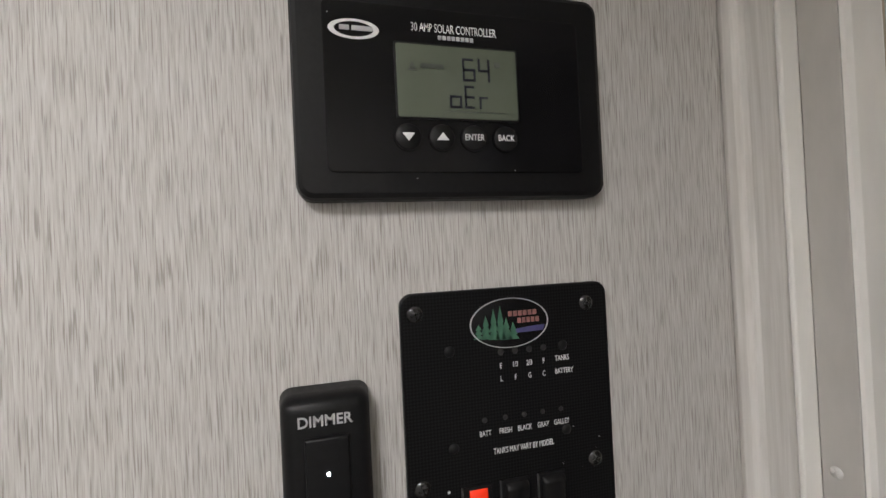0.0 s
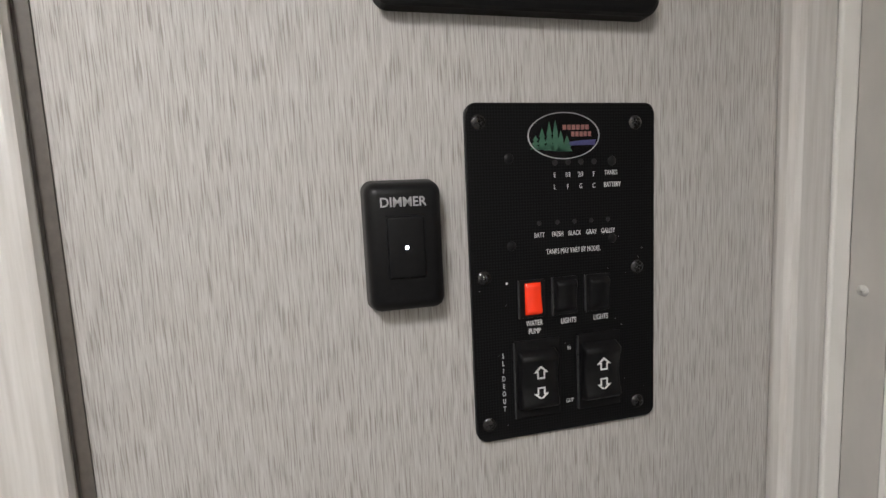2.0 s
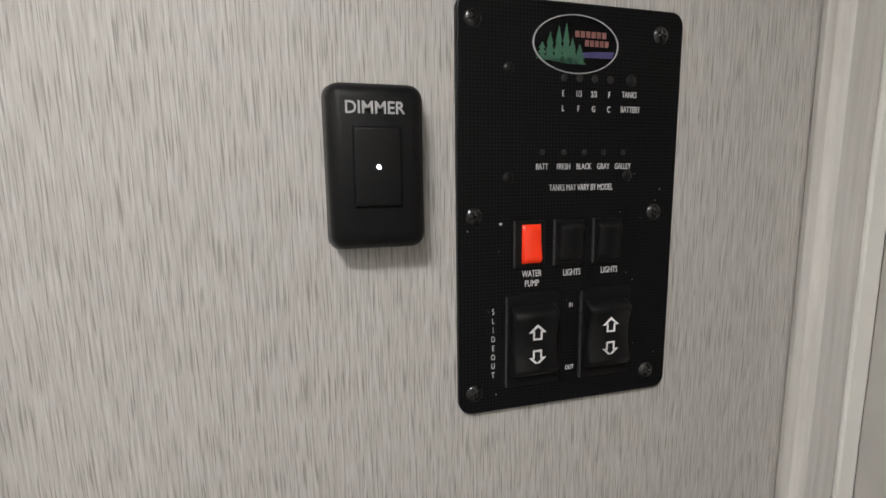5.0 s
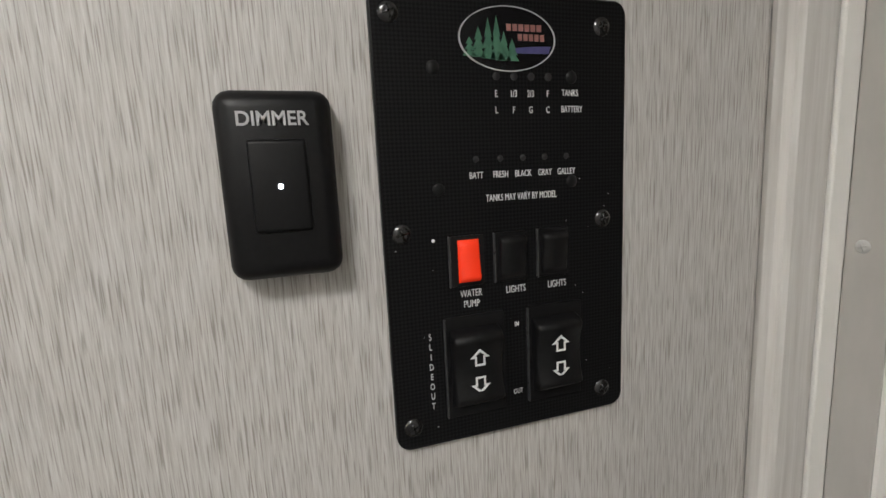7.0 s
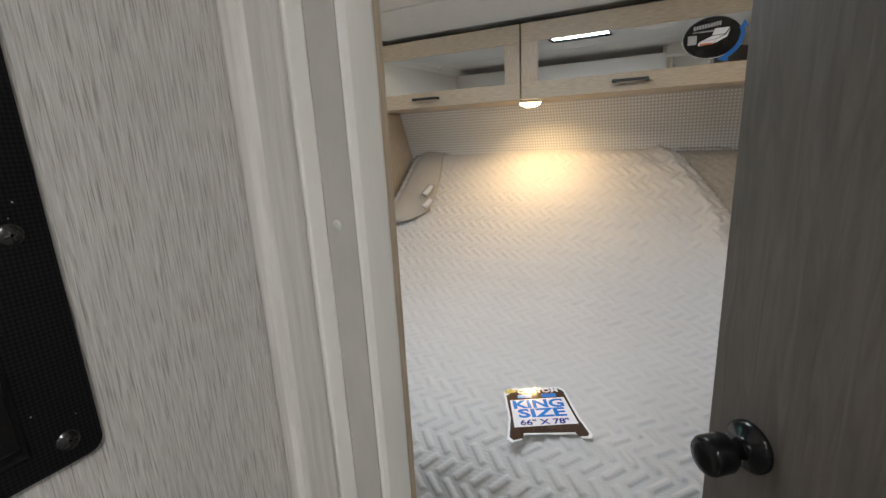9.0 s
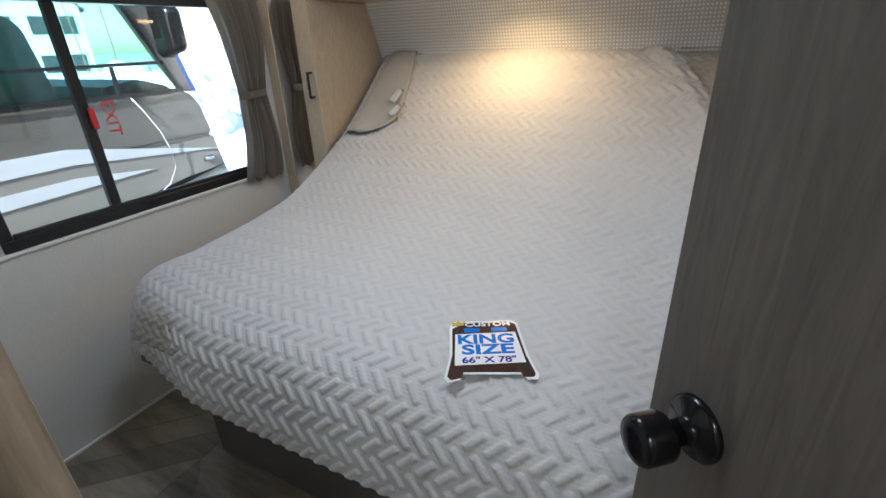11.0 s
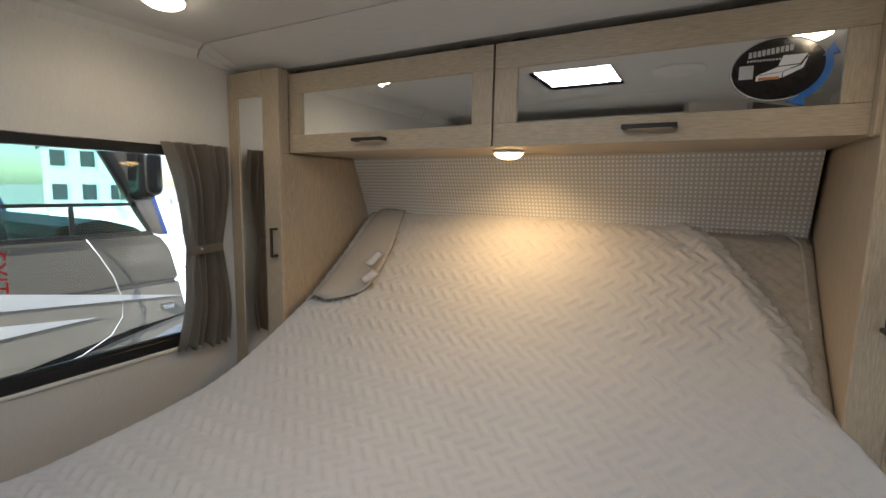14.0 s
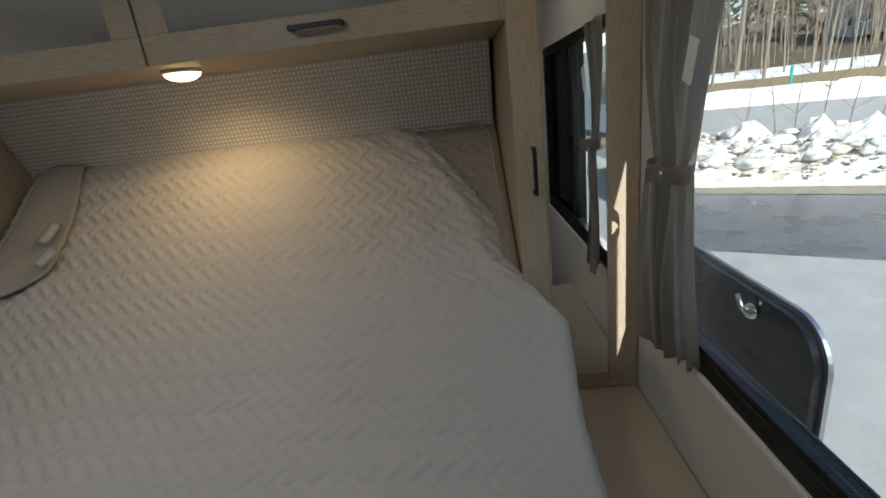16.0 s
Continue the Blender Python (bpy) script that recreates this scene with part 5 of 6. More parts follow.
SIDING = surface("white_house_siding", (0.66, 0.67, 0.66), (0.76, 0.77, 0.76), 0.6, (1, 1, 30), 0.3, big=0.1, bumpdist=0.01)
ROOF = surface("grey_shingle_roof", (0.10, 0.105, 0.11), (0.17, 0.175, 0.18), 0.85, (8, 8, 20), 0.3, big=0.3)
PANE_DARK = surface("dark_house_window", (0.03, 0.04, 0.05), (0.06, 0.07, 0.08), 0.08, (2, 2, 2), 0, rvar=0.03)
RV_TAUPE = surface("taupe_vehicle_paint", (0.26, 0.24, 0.205), (0.28, 0.26, 0.225), 0.22, (2, 2, 2), 0, big=0.1, coat=0.6, rvar=0.05)
RV_DARK = surface("dark_taupe_vehicle_paint", (0.13, 0.118, 0.10), (0.15, 0.137, 0.118), 0.18, (2, 2, 2), 0, big=0.1, coat=0.6, rvar=0.05)
RV_WHITE = surface("pale_vehicle_graphic", (0.62, 0.64, 0.66), (0.68, 0.70, 0.72), 0.25, (2, 2, 2), 0, big=0.1, coat=0.5)
RV_SKIRT = surface("blue_grey_skirt_paint", (0.30, 0.34, 0.40), (0.36, 0.40, 0.46), 0.25, (2, 2, 2), 0, big=0.1, coat=0.5)
RUBBER = surface("black_rubber", (0.015, 0.015, 0.015), (0.03, 0.03, 0.03), 0.8, (40, 40, 40), 0.2)
SEAT_GREY = surface("grey_seat_cloth", (0.20, 0.20, 0.20), (0.28, 0.28, 0.28), 0.9, (60, 60, 60), 0.1)
CAB_GLASS = glass("green_tinted_glass", (0.62, 0.86, 0.80))
BLUE_EDGE = surface("blue_reflective_trim", (0.04, 0.10, 0.38), (0.06, 0.15, 0.50), 0.15, (3, 3, 3), 0, metal=0.3)

bm = bmesh.new()
bmesh.ops.create_grid(bm, x_segments=2, y_segments=2, size=600)
bm.transform(Matrix.Translation((0, 0, GZ)))
setting(part("ground", bm, ASPHALT), "worn grey asphalt yard reaching the horizon", "ground")

# the street lies turned against the trailer: d runs away from it, s along it
SN, ST = Vector((0.485, 0.875, 0)), Vector((0.875, -0.485, 0))


def street(d, s, z=0.0):
    return SN * d + ST * s + Vector((0, 0, GZ + z + 0.085 * max(0.0, d - 14.0)))


def strip(name, d0, d1, s0, s1, h, mat, label, lumps=0.0, nd=6, ns=60, seed=1, jag=0.0, kind="structure"):
    bm = bmesh.new()
    rows = []
    for j in range(nd + 1):
        v = j / nd
        row = []
        for i in range(ns + 1):
            s = s0 + (s1 - s0) * i / ns
            n = noise.fractal((s * 1.6, v * 4.0, seed), 0.55, 2.1, 6)
            n2 = noise.noise((s * 0.35, seed * 3.3, v))
            d = d0 + (d1 - d0) * v + jag * n2 * (1 if 0 < j < nd else 0.5)
            z = h * math.sin(math.pi * v) ** 0.6 if h > 0.05 else h
            row.append(bm.verts.new(street(d, s, max(0.003, z + lumps * n * math.sin(math.pi * v)))))
        rows.append(row)
    for a, b in zip(rows, rows[1:]):
        for i in range(ns):
            bm.faces.new((a[i], a[i + 1], b[i + 1], b[i]))
    bmesh.ops.recalc_face_normals(bm, faces=bm.faces[:])
    if bm.faces[0].normal.z < 0:
        bmesh.ops.reverse_faces(bm, faces=bm.faces[:])
    return tagged(part(name, bm, mat, smooth=lumps == 0), label, "", kind=kind)


strip("pavement", 5.9, 9.3, -30, 60, 0.004, WET, "dark wet stretch of asphalt", nd=4, jag=0.25)
strip("pavement", 9.2, 10.2, -30, 60, 0.012, SAND, "sandy strip along the snow bank", nd=3, jag=0.2)
tagged(strip("snow_bank", 9.8, 14.0, -20, 45, 0.72, SNOW, "dirty lumpy ploughed snow bank", 0.42, 26, 330, 5, 0.3, "stuff"), category="snow")


def scatter(name, count, seed, r0, r1, mat, label, low, high, flat):
    """Many small lumps lying on the snow bank, joined in one mesh."""
    r_ = random.Random(seed)
    base = bmesh.new()
    bmesh.ops.create_icosphere(base, subdivisions=2 if r1 > 0.1 else 1, radius=1)
    bv, bf = [v.co.copy() for v in base.verts], [[v.index for v in f.verts] for f in base.faces]
    base.free()
    verts, faces = [], []
    for _ in range(count):
        v = r_.uniform(low, high)
        c = street(9.8 + 4.2 * v, r_.uniform(-8, 16), 0.72 * math.sin(math.pi * v) ** 0.6 + r_.uniform(-0.02, 0.08))
        r = r0 + (r1 - r0) * r_.random() ** 2.5
        m3 = Matrix.Rotation(r_.uniform(0, 6), 3, "Z") @ Matrix.Diagonal((r * r_.uniform(0.7, 1.6), r, r * flat))
        o = len(verts)
        verts += [c + m3 @ (p * (1 + 0.45 * noise.noise(p * 1.7 + c * 3))) for p in bv]
        faces += [[o + i for i in f] for f in bf]
    me = bpy.data.meshes.new(name)
    me.from_pydata(verts, [], faces)
    me.materials.append(mat)
    me.polygons.foreach_set("use_smooth", [True] * len(me.polygons))
    tagged(new(name, me), label, "snow", kind="stuff")


scatter("snow_clods", 420, 4, 0.04, 0.26, SNOW, "white frozen snow clods on the ploughed bank", 0.10, 0.75, 0.7)
scatter("bank_debris", 4200, 6, 0.012, 0.08, SAND, "tan grit and leaf debris strewn on the snow bank", 0.03, 0.6, 0.35)
strip("road", 15.0, 21.5, -60, 90, 0.05, ASPHALT, "grey street beyond the snow bank", nd=2)
tagged(strip("snow_bank", 21.6, 25.0, -60, 90, 0.40, CLEAN_SNOW, "white snow strip along the far side of the street", 0.25, 10, 220, 9, 0.3, "stuff"), category="snow")
strip("ground.001", 24.5, 31.0, -70, 100, 0.06, GRASS, "strip of dead brown winter grass", nd=3, jag=0.8)
strip("ground.002", 30.5, 36.0, -120, 150, 0.09, CLEAN_SNOW, "snow-covered verge under the trees", nd=6, jag=2.0)
LITTER = surface("brown_leaf_litter", (0.09, 0.065, 0.04), (0.22, 0.17, 0.11), 0.9, (2, 2, 2), 0.3, detail=8, big=0.3, bumpdist=0.05)
strip("ground.004", 35.0, 160.0, -160, 190, 0.12, LITTER, "brown woodland floor behind the verge", nd=6, jag=2.0)


# ---- trees ----
def tree_meshes(seed, height, r0, spread, levels=4):
    rnd = random.Random(seed)
    trunk, twigs = bmesh.new(), bmesh.new()

    def tube(bm, a, b, ra, rb, n):
        rot = (b - a).to_track_quat("Z", "Y").to_matrix()
        p = [bm.verts.new(a + rot @ Vector((ra * math.cos(6.283 * k / n), ra * math.sin(6.283 * k / n), 0))) for k in range(n)]
        q = [bm.verts.new(b + rot @ Vector((rb * math.cos(6.283 * k / n), rb * math.sin(6.283 * k / n), 0))) for k in range(n)]
        for k in range(n):
            bm.faces.new((p[k], p[(k + 1) % n], q[(k + 1) % n], q[k]))

    def grow(p, d, length, r, level):
        steps = 4 if level == 0 else 3
        for k in range(steps):
            d = (d + Vector((rnd.uniform(-1, 1), rnd.uniform(-1, 1), rnd.uniform(-0.2, 0.5))) * (0.07 if level == 0 else 0.18)).normalized()
            q = p + d * (length / steps)
            rq = r * 0.80
            tube(trunk if level < 2 else twigs, p, q, r, rq, 7 if level == 0 else (5 if level == 1 else 3))
            if level < levels - 1 and (level > 0 or k > 0):
                for _ in range(2 if level < 2 else 2):
                    a = rnd.uniform(0, 6.283)
                    out = Vector((math.cos(a), math.sin(a), rnd.uniform(0.25, 1.0))).normalized()
                    nd_ = (d * (1 - spread) + out * spread).normalized()
                    grow(q, nd_, length * rnd.uniform(0.38, 0.60), rq * rnd.uniform(0.42, 0.62), level + 1)
            p, r = q, rq
    grow(Vector((0, 0, -0.1)), Vector((rnd.uniform(-0.06, 0.06), rnd.uniform(-0.06, 0.06), 1)), height, r0, 0)
    return trunk, twigs


def mesh_of(bm, name, mat):
    me = bpy.data.meshes.new(name)
    bm.to_mesh(me)
    bm.free()
    me.materials.append(mat)
    return me


kinds = []
for seed, hgt, r0, spr in ((11, 13, 0.075, 0.58), (12, 15, 0.095, 0.52), (13, 10, 0.055, 0.62), (14, 16, 0.13, 0.48)):
    a, b = tree_meshes(seed, hgt, r0, spr)
    kinds.append((mesh_of(a, "trunk", BARK), mesh_of(b, "crown", TWIG)))
rnd = random.Random(42)


def plant(kind, loc, turn, scale, label):
    e = new("tree")
    e.matrix_basis = Matrix.Translation(loc) @ Matrix.Rotation(turn, 4, "Z") @ Matrix.Scale(scale, 4)
    tagged(e, label, "tree", "bare trees beyond the street")
    for n, me in zip(("trunk", "crown"), kinds[kind]):
        o = new(n, me)
        o.parent = e
    return e


for k in range(50):
    d = 33 + (k % 7) * 4.2 + rnd.uniform(-1.5, 1.5)
    s = -24 + 1.1 * k + rnd.uniform(-2, 2)
    plant(k % 4, street(d, s, 0.05), rnd.uniform(0, 6.28), rnd.uniform(0.75, 1.15), "bare leafless grey-brown tree standing in snow")
for k, (d, s) in enumerate(((29.0, 0.3), (30.5, 5.0), (29.5, 6.0), (30.2, 7.2), (31, 8.6), (30, 2.6), (32, 3.6), (33, 1.4))):
    plant(k % 4, street(d, s, 0.05), k * 1.3, 0.9, "bare leafless tree with pale trunk beside the grass")
for k in range(56):
    plant(k % 4, street(50 + rnd.uniform(0, 32), -22 + 0.95 * k + rnd.uniform(-1, 1), 0.1), rnd.uniform(0, 6.28), rnd.uniform(1.0, 1.5), "bare leafless tree in the wood behind")
for k in range(14):
    plant(k % 4, Vector((-24 - rnd.uniform(0, 12), 14 + 2.2 * k + rnd.uniform(-1, 1), GZ)), rnd.uniform(0, 6.28), rnd.uniform(0.6, 0.95), "bare leafless tree beyond the snowy yard")


# conifers behind
def conifer_mesh(seed, h):
    r_ = random.Random(seed)
    bm = bmesh.new()
    for k in range(900):
        t = r_.random() ** 0.8
        z = h * (0.12 + 0.88 * t)
        rad = (1 - t) * h * 0.19 + 0.15
        a = r_.uniform(0, 6.283)
        rr = rad * math.sqrt(r_.uniform(0.1, 1))
        c = Vector((rr * math.cos(a), rr * math.sin(a), z))
        out = Vector((math.cos(a), math.sin(a), -0.35)).normalized()
        side = Vector((-math.sin(a), math.cos(a), 0))
        l, w = r_.uniform(0.5, 1.0), r_.uniform(0.18, 0.35)
        p = [c - out * l * 0.4 - side * w * 0.3, c - side * w, c + out * l, c + side * w]
        q = [v + Vector((0, 0, r_.uniform(0.04, 0.14))) for v in (c, c + out * l * 0.5)]
        vs = [bm.verts.new(v) for v in p + q]
        bm.faces.new((vs[0], vs[1], vs[4]))
        bm.faces.new((vs[1], vs[2], vs[5], vs[4]))
        bm.faces.new((vs[2], vs[3], vs[4], vs[5]))
        bm.faces.new((vs[3], vs[0], vs[4]))
    return bm


con = [(mesh_of(rod_bm([(0, 0, -0.1), (0, 0, 6), (0, 0, 13)], [0.22, 0.14, 0.03], 7), "trunk", BARK), mesh_of(conifer_mesh(s, 14), "crown", NEEDLE)) for s in (1, 2)]
for k in range(40):
    e = new("tree")
    e.matrix_basis = Matrix.Translation(street(62 + rnd.uniform(0, 22), -40 + 2.3 * k + rnd.uniform(-1.5, 1.5), 0.05)) @ Matrix.Rotation(rnd.uniform(0, 6), 4, "Z") @ Matrix.Scale(rnd.uniform(0.9, 1.5), 4)
    tagged(e, "dark green conifer behind the bare trees", "tree", "conifers at the back")
    for n, me in zip(("trunk", "crown"), con[k % 2]):
        o = new(n, me)
        o.parent = e


def shrub(loc, seed, h):
    a, b = tree_meshes(seed, h, 0.022, 0.75, 4)
    e = new("shrub")
    e.matrix_basis = Matrix.Translation(loc)
    tagged(e, "bare twiggy roadside shrub growing from the snow bank", "shrub", "shrubs on the snow bank")
    for n, me in (("stem", mesh_of(a, "stem", TWIG)), ("twigs", mesh_of(b, "twigs", TWIG))):
        o = new(n, me)
        o.parent = e


for k, (d, s, h) in enumerate(((13.2, 2.2, 1.7), (13.0, 3.0, 2.6), (13.3, 4.0, 2.2), (13.0, 1.5, 1.3), (13.4, 2.6, 1.5), (13.1, 3.5, 1.6))):
    shrub(street(d, s, 0.35), 60 + k, h)


# undergrowth: brown brush under the trees, one set of meshes
brush = []
for sd in (81, 82, 83):
    a, b = tree_meshes(sd, 2.6, 0.03, 0.8, 4)
    brush.append((mesh_of(a, "stem", TWIG), mesh_of(b, "twigs", TWIG)))
for k in range(130):
    e = new("shrub")
    e.matrix_basis = Matrix.Translation(street(32 + (k % 9) * 1.9 + rnd.uniform(-1, 1), -8 + 0.24 * k + rnd.uniform(-1, 1), 0.08)) @ Matrix.Rotation(rnd.uniform(0, 6), 4, "Z") @ Matrix.Scale(rnd.uniform(0.9, 1.9), 4)
    tagged(e, "bare brown brush under the trees", "shrub", "brush under the trees")
    for n, me in zip(("stem", "twigs"), brush[k % 3]):
        o = new(n, me)
        o.parent = e


# ---- houses ----
def house(name, m, w, l, h, label):
    e = new(name)
    e.matrix_basis = m
    tagged(e, label, "house")

    def add(n, bm, mat, par=e, lab=""):
        me = mesh_of(bm, n, mat)
        o = new(n, me)
        o.parent = par
        if lab:
            o["label"] = lab
        return o
    bm = bmesh.new()
    prof = [(-w / 2, 0), (w / 2, 0), (w / 2, h), (0, h + w * 0.42), (-w / 2, h)]
    a = [bm.verts.new((x, -l / 2, z)) for x, z in prof]
    b = [bm.verts.new((x, l / 2, z)) for x, z in prof]
    bm.faces.new(a)
    bm.faces.new(b[::-1])
    for k in range(5):
        bm.faces.new((a[k], b[k], b[(k + 1) % 5], a[(k + 1) % 5]))
    bmesh.ops.recalc_face_normals(bm, faces=bm.faces[:])
    wl = add("wall", bm, SIDING)
    for sg in (-1, 1):
        bm = bmesh.new()
        q = [Vector((0, y, h + w * 0.42 + 0.03)) for y in (-l / 2 - 0.3, l / 2 + 0.3)] + [Vector((sg * (w / 2 + 0.35), y, h - 0.26)) for y in (l / 2 + 0.3, -l / 2 - 0.3)]
        f = bm.faces.new([bm.verts.new(v) for v in q])
        r = bmesh.ops.extrude_face_region(bm, geom=[f])
        bmesh.ops.translate(bm, verts=[v for v in r["geom"] if isinstance(v, bmesh.types.BMVert)], vec=(0, 0, 0.15))
        bmesh.ops.recalc_face_normals(bm, faces=bm.faces[:])
        add("roof", bm, ROOF)
    for fl in range(int(h // 2.6)):
        for k in range(3):
            x = -w / 2 + w * (k + 0.5) / 3
            for sg in (-1, 1):
                y = sg * l / 2
                win = add("window", box_bm((x - 0.55, y - 0.05, 0.9 + 2.6 * fl), (x + 0.55, y + 0.05, 2.3 + 2.6 * fl), 0.01), RV_WHITE)
                add("pane", box_bm((x - 0.45, y - 0.07, 1.0 + 2.6 * fl), (x + 0.45, y + 0.07, 2.2 + 2.6 * fl), 0.005), PANE_DARK, win)
        for k in range(4):
            y = -l / 2 + l * (k + 0.5) / 4
            for sg in (-1, 1):
                x = sg * w / 2
                win = add("window", box_bm((x - 0.05, y - 0.55, 0.9 + 2.6 * fl), (x + 0.05, y + 0.55, 2.3 + 2.6 * fl), 0.01), RV_WHITE)
                add("pane", box_bm((x - 0.07, y - 0.45, 1.0 + 2.6 * fl), (x + 0.07, y + 0.45, 2.2 + 2.6 * fl), 0.005), PANE_DARK, win)
    return e


house("house", Matrix.Translation((-46, 18.5, GZ)) @ Matrix.Rotation(radians(70), 4, "Z"), 5.5, 8, 5.4, "white two-storey house with gable roof beyond the yard")
house("house", Matrix.Translation(street(52, 13.5, 0.1)) @ Matrix.Rotation(radians(-20), 4, "Z"), 8, 14, 5.4, "white house seen between bare trees")

# green marker post beside the street
tagged(part("marker_post", rod_bm([street(25.5, 3.4, 0), street(25.5, 3.4, 1.0)], 0.06, 8), surface("teal_paint", (0.02, 0.30, 0.26), (0.03, 0.36, 0.32), 0.5, (9, 9, 9), 0)), "teal marker post at the grass edge", "post")

# snow on the far side of the left-hand yard
bm = bmesh.new()
g = []
for j in range(41):
    row = []
    for i in range(41):
        x, y = -60 + 54 * i / 40, 2.2 + 60 * j / 40
        ed = min(1, (40 - i) / 3, j / 3)
        row.append(bm.verts.new((x, y, GZ + 0.01 + 0.05 * ed + 0.12 * ed * noise.noise((x * 0.3, y * 0.3, 2)))))
    g.append(row)
for j in range(40):
    for i in range(40):
        bm.faces.new((g[j][i], g[j][i + 1], g[j + 1][i + 1], g[j + 1][i]))
setting(part("ground.003", bm, CLEAN_SNOW, smooth=True), "snow-covered yard beyond the motorhome", "ground")


def snow_heap(loc, rx, ry, h, seed):
    bm = bmesh.new()
    bmesh.ops.create_icosphere(bm, subdivisions=5, radius=1)
    for v in bm.verts:
        k = 1 + 0.35 * noise.fractal(v.co * 2.0 + Vector((seed, 0, 0)), 0.8, 2.0, 4)
        v.co = Vector((v.co.x * rx * k, v.co.y * ry * k, max(-0.05, v.co.z) * h * k)) + Vector(loc)
    tagged(part("snow_heap", bm, CLEAN_SNOW, smooth=True), "white lumpy ploughed snow heap in the yard", "snow", "snow heaps in the yard")


snow_heap((-14, 6.2, GZ), 3.2, 2.2, 1.7, 3)
snow_heap((-16, 9.4, GZ), 2.5, 2.0, 1.4, 8)

# ---- motorhome close beside the left window ----
MX = -2.2
mh = thing("motorhome", (-3.35, -2.5, GZ), "large taupe motorhome with pale wedge graphics parked alongside", "motorhome")


def prism(pts, x0, x1, bev=0.0):
    bm = bmesh.new()
    f = bm.faces.new([bm.verts.new((x0, y, z)) for y, z in pts])
    r = bmesh.ops.extrude_face_region(bm, geom=[f])
    bmesh.ops.translate(bm, verts=[v for v in r["geom"] if isinstance(v, bmesh.types.BMVert)], vec=(x1 - x0, 0, 0))
    bmesh.ops.recalc_face_normals(bm, faces=bm.faces[:])
    if bev:
        bmesh.ops.bevel(bm, geom=bm.edges[:], offset=bev, segments=2, affect="EDGES")
    return bm


MB = -4.55
part("lower_body", prism([(-7.5, GZ + 0.35), (0.25, GZ + 0.35), (0.36, 0.1), (0.385, 0.50), (0.33, 0.78), (-7.5, 0.78)], MB, MX, 0.02), RV_TAUPE, mh, "taupe lower body")
part("upper_body", prism([(-7.5, 0.7805), (0.328, 0.7805), (0.285, 0.97), (0.225, 1.055), (-7.5, 1.055)], MB, MX, 0.012), RV_DARK, mh, "dark taupe band under the cab window")
part("rear_body", prism([(-7.5, 1.0555), (-1.35, 1.0555), (-1.35, 2.35), (-7.5, 2.35)], MB, MX, 0.02), RV_DARK, mh)
part("roof", prism([(-1.349, 1.72), (-0.02, 1.72), (-0.10, 1.95), (-0.55, 2.35), (-1.349, 2.35)], MB, MX, 0.02), RV_DARK, mh)
for xa in (MX - 0.07, MB):
    part("pillar", prism([(0.225, 1.056), (0.19, 1.056 + 0.02), (0.12, 1.20), (0.02, 1.40), (-0.09, 1.62), (-0.10, 1.719), (-0.02, 1.719), (0.10, 1.50), (0.185, 1.28), (0.25, 1.056)], xa, xa + 0.07), RV_DARK, mh)
    part("pillar_trim", prism([(0.252, 1.056), (0.187, 1.28), (0.102, 1.50), (-0.018, 1.719), (0.008, 1.719), (0.128, 1.50), (0.213, 1.28), (0.278, 1.056)], xa + 0.02, xa + 0.068), BLUE_EDGE, mh, "blue windscreen edge")
    part("side_glass", box_bm((xa + 0.03, -1.348, 1.057), (xa + 0.036, 0.20, 1.719), 0), CAB_GLASS, mh, "green-tinted cab side glass").visible_shadow = False
xo = MX + 0.001
for n, pts in (("window_trim", [(-1.34, 1.058), (0.185, 1.058), (0.150, 1.085), (-1.34, 1.085)]), ("window_bar", [(-1.34, 1.228), (0.105, 1.228), (0.100, 1.246), (-1.34, 1.246)]), ("window_bar", [(-0.215, 1.086), (-0.195, 1.086), (-0.195, 1.227), (-0.215, 1.227)]), ("window_trim", [(0.186, 1.060), (0.10, 1.235), (-0.06, 1.56), (-0.085, 1.56), (0.078, 1.235), (0.152, 1.085)]), ("window_trim", [(-1.349, 1.086), (-1.30, 1.086), (-1.30, 1.71), (-1.349, 1.71)])):
    part(n, prism(pts, xo, xo + 0.012), WINDOW_BLACK, mh, "dark window frame")
part("wedge_graphic", prism([(-7.0, 1.02 - 0.1), (-0.55, 0.845), (0.352, 0.672), (-0.55, 0.760), (-7.0, 0.70)], xo + 0.002, xo + 0.004), RV_WHITE, mh, "long pale wedge graphic")
part("wedge_graphic", prism([(-7.0, 0.60), (-0.55, 0.690), (-0.12, 0.640), (-0.55, 0.625), (-7.0, 0.40)], xo + 0.002, xo + 0.004), RV_WHITE, mh, "pale wedge graphic")
part("dark_stripe", prism([(-7.0, 0.36), (-0.5, 0.44), (0.05, 0.535), (0.372, 0.560), (0.05, 0.505), (-0.5, 0.395), (-7.0, 0.30)], xo + 0.002, xo + 0.004), BLACK_PLASTIC, mh, "dark curved stripe")
part("skirt_stripe", prism([(-7.0, 0.14), (-0.5, 0.20), (0.0, 0.40), (0.375, 0.52), (0.378, 0.40), (0.30, 0.0), (-7.0, -0.05)], xo + 0.002, xo + 0.004), RV_SKIRT, mh, "blue-grey lower graphic")
part("cable", rod_bm([(xo + 0.01, -0.150, 1.06), (xo + 0.02, -0.100, 0.97), (xo + 0.02, -0.040, 0.85), (xo + 0.02, -0.005, 0.72), (xo + 0.02, -0.010, 0.62), (xo + 0.02, -0.070, 0.53), (xo + 0.02, -0.210, 0.46), (xo + 0.02, -0.550, 0.38)], 0.0032, 6), RV_WHITE, mh, "white hanging cable", True)
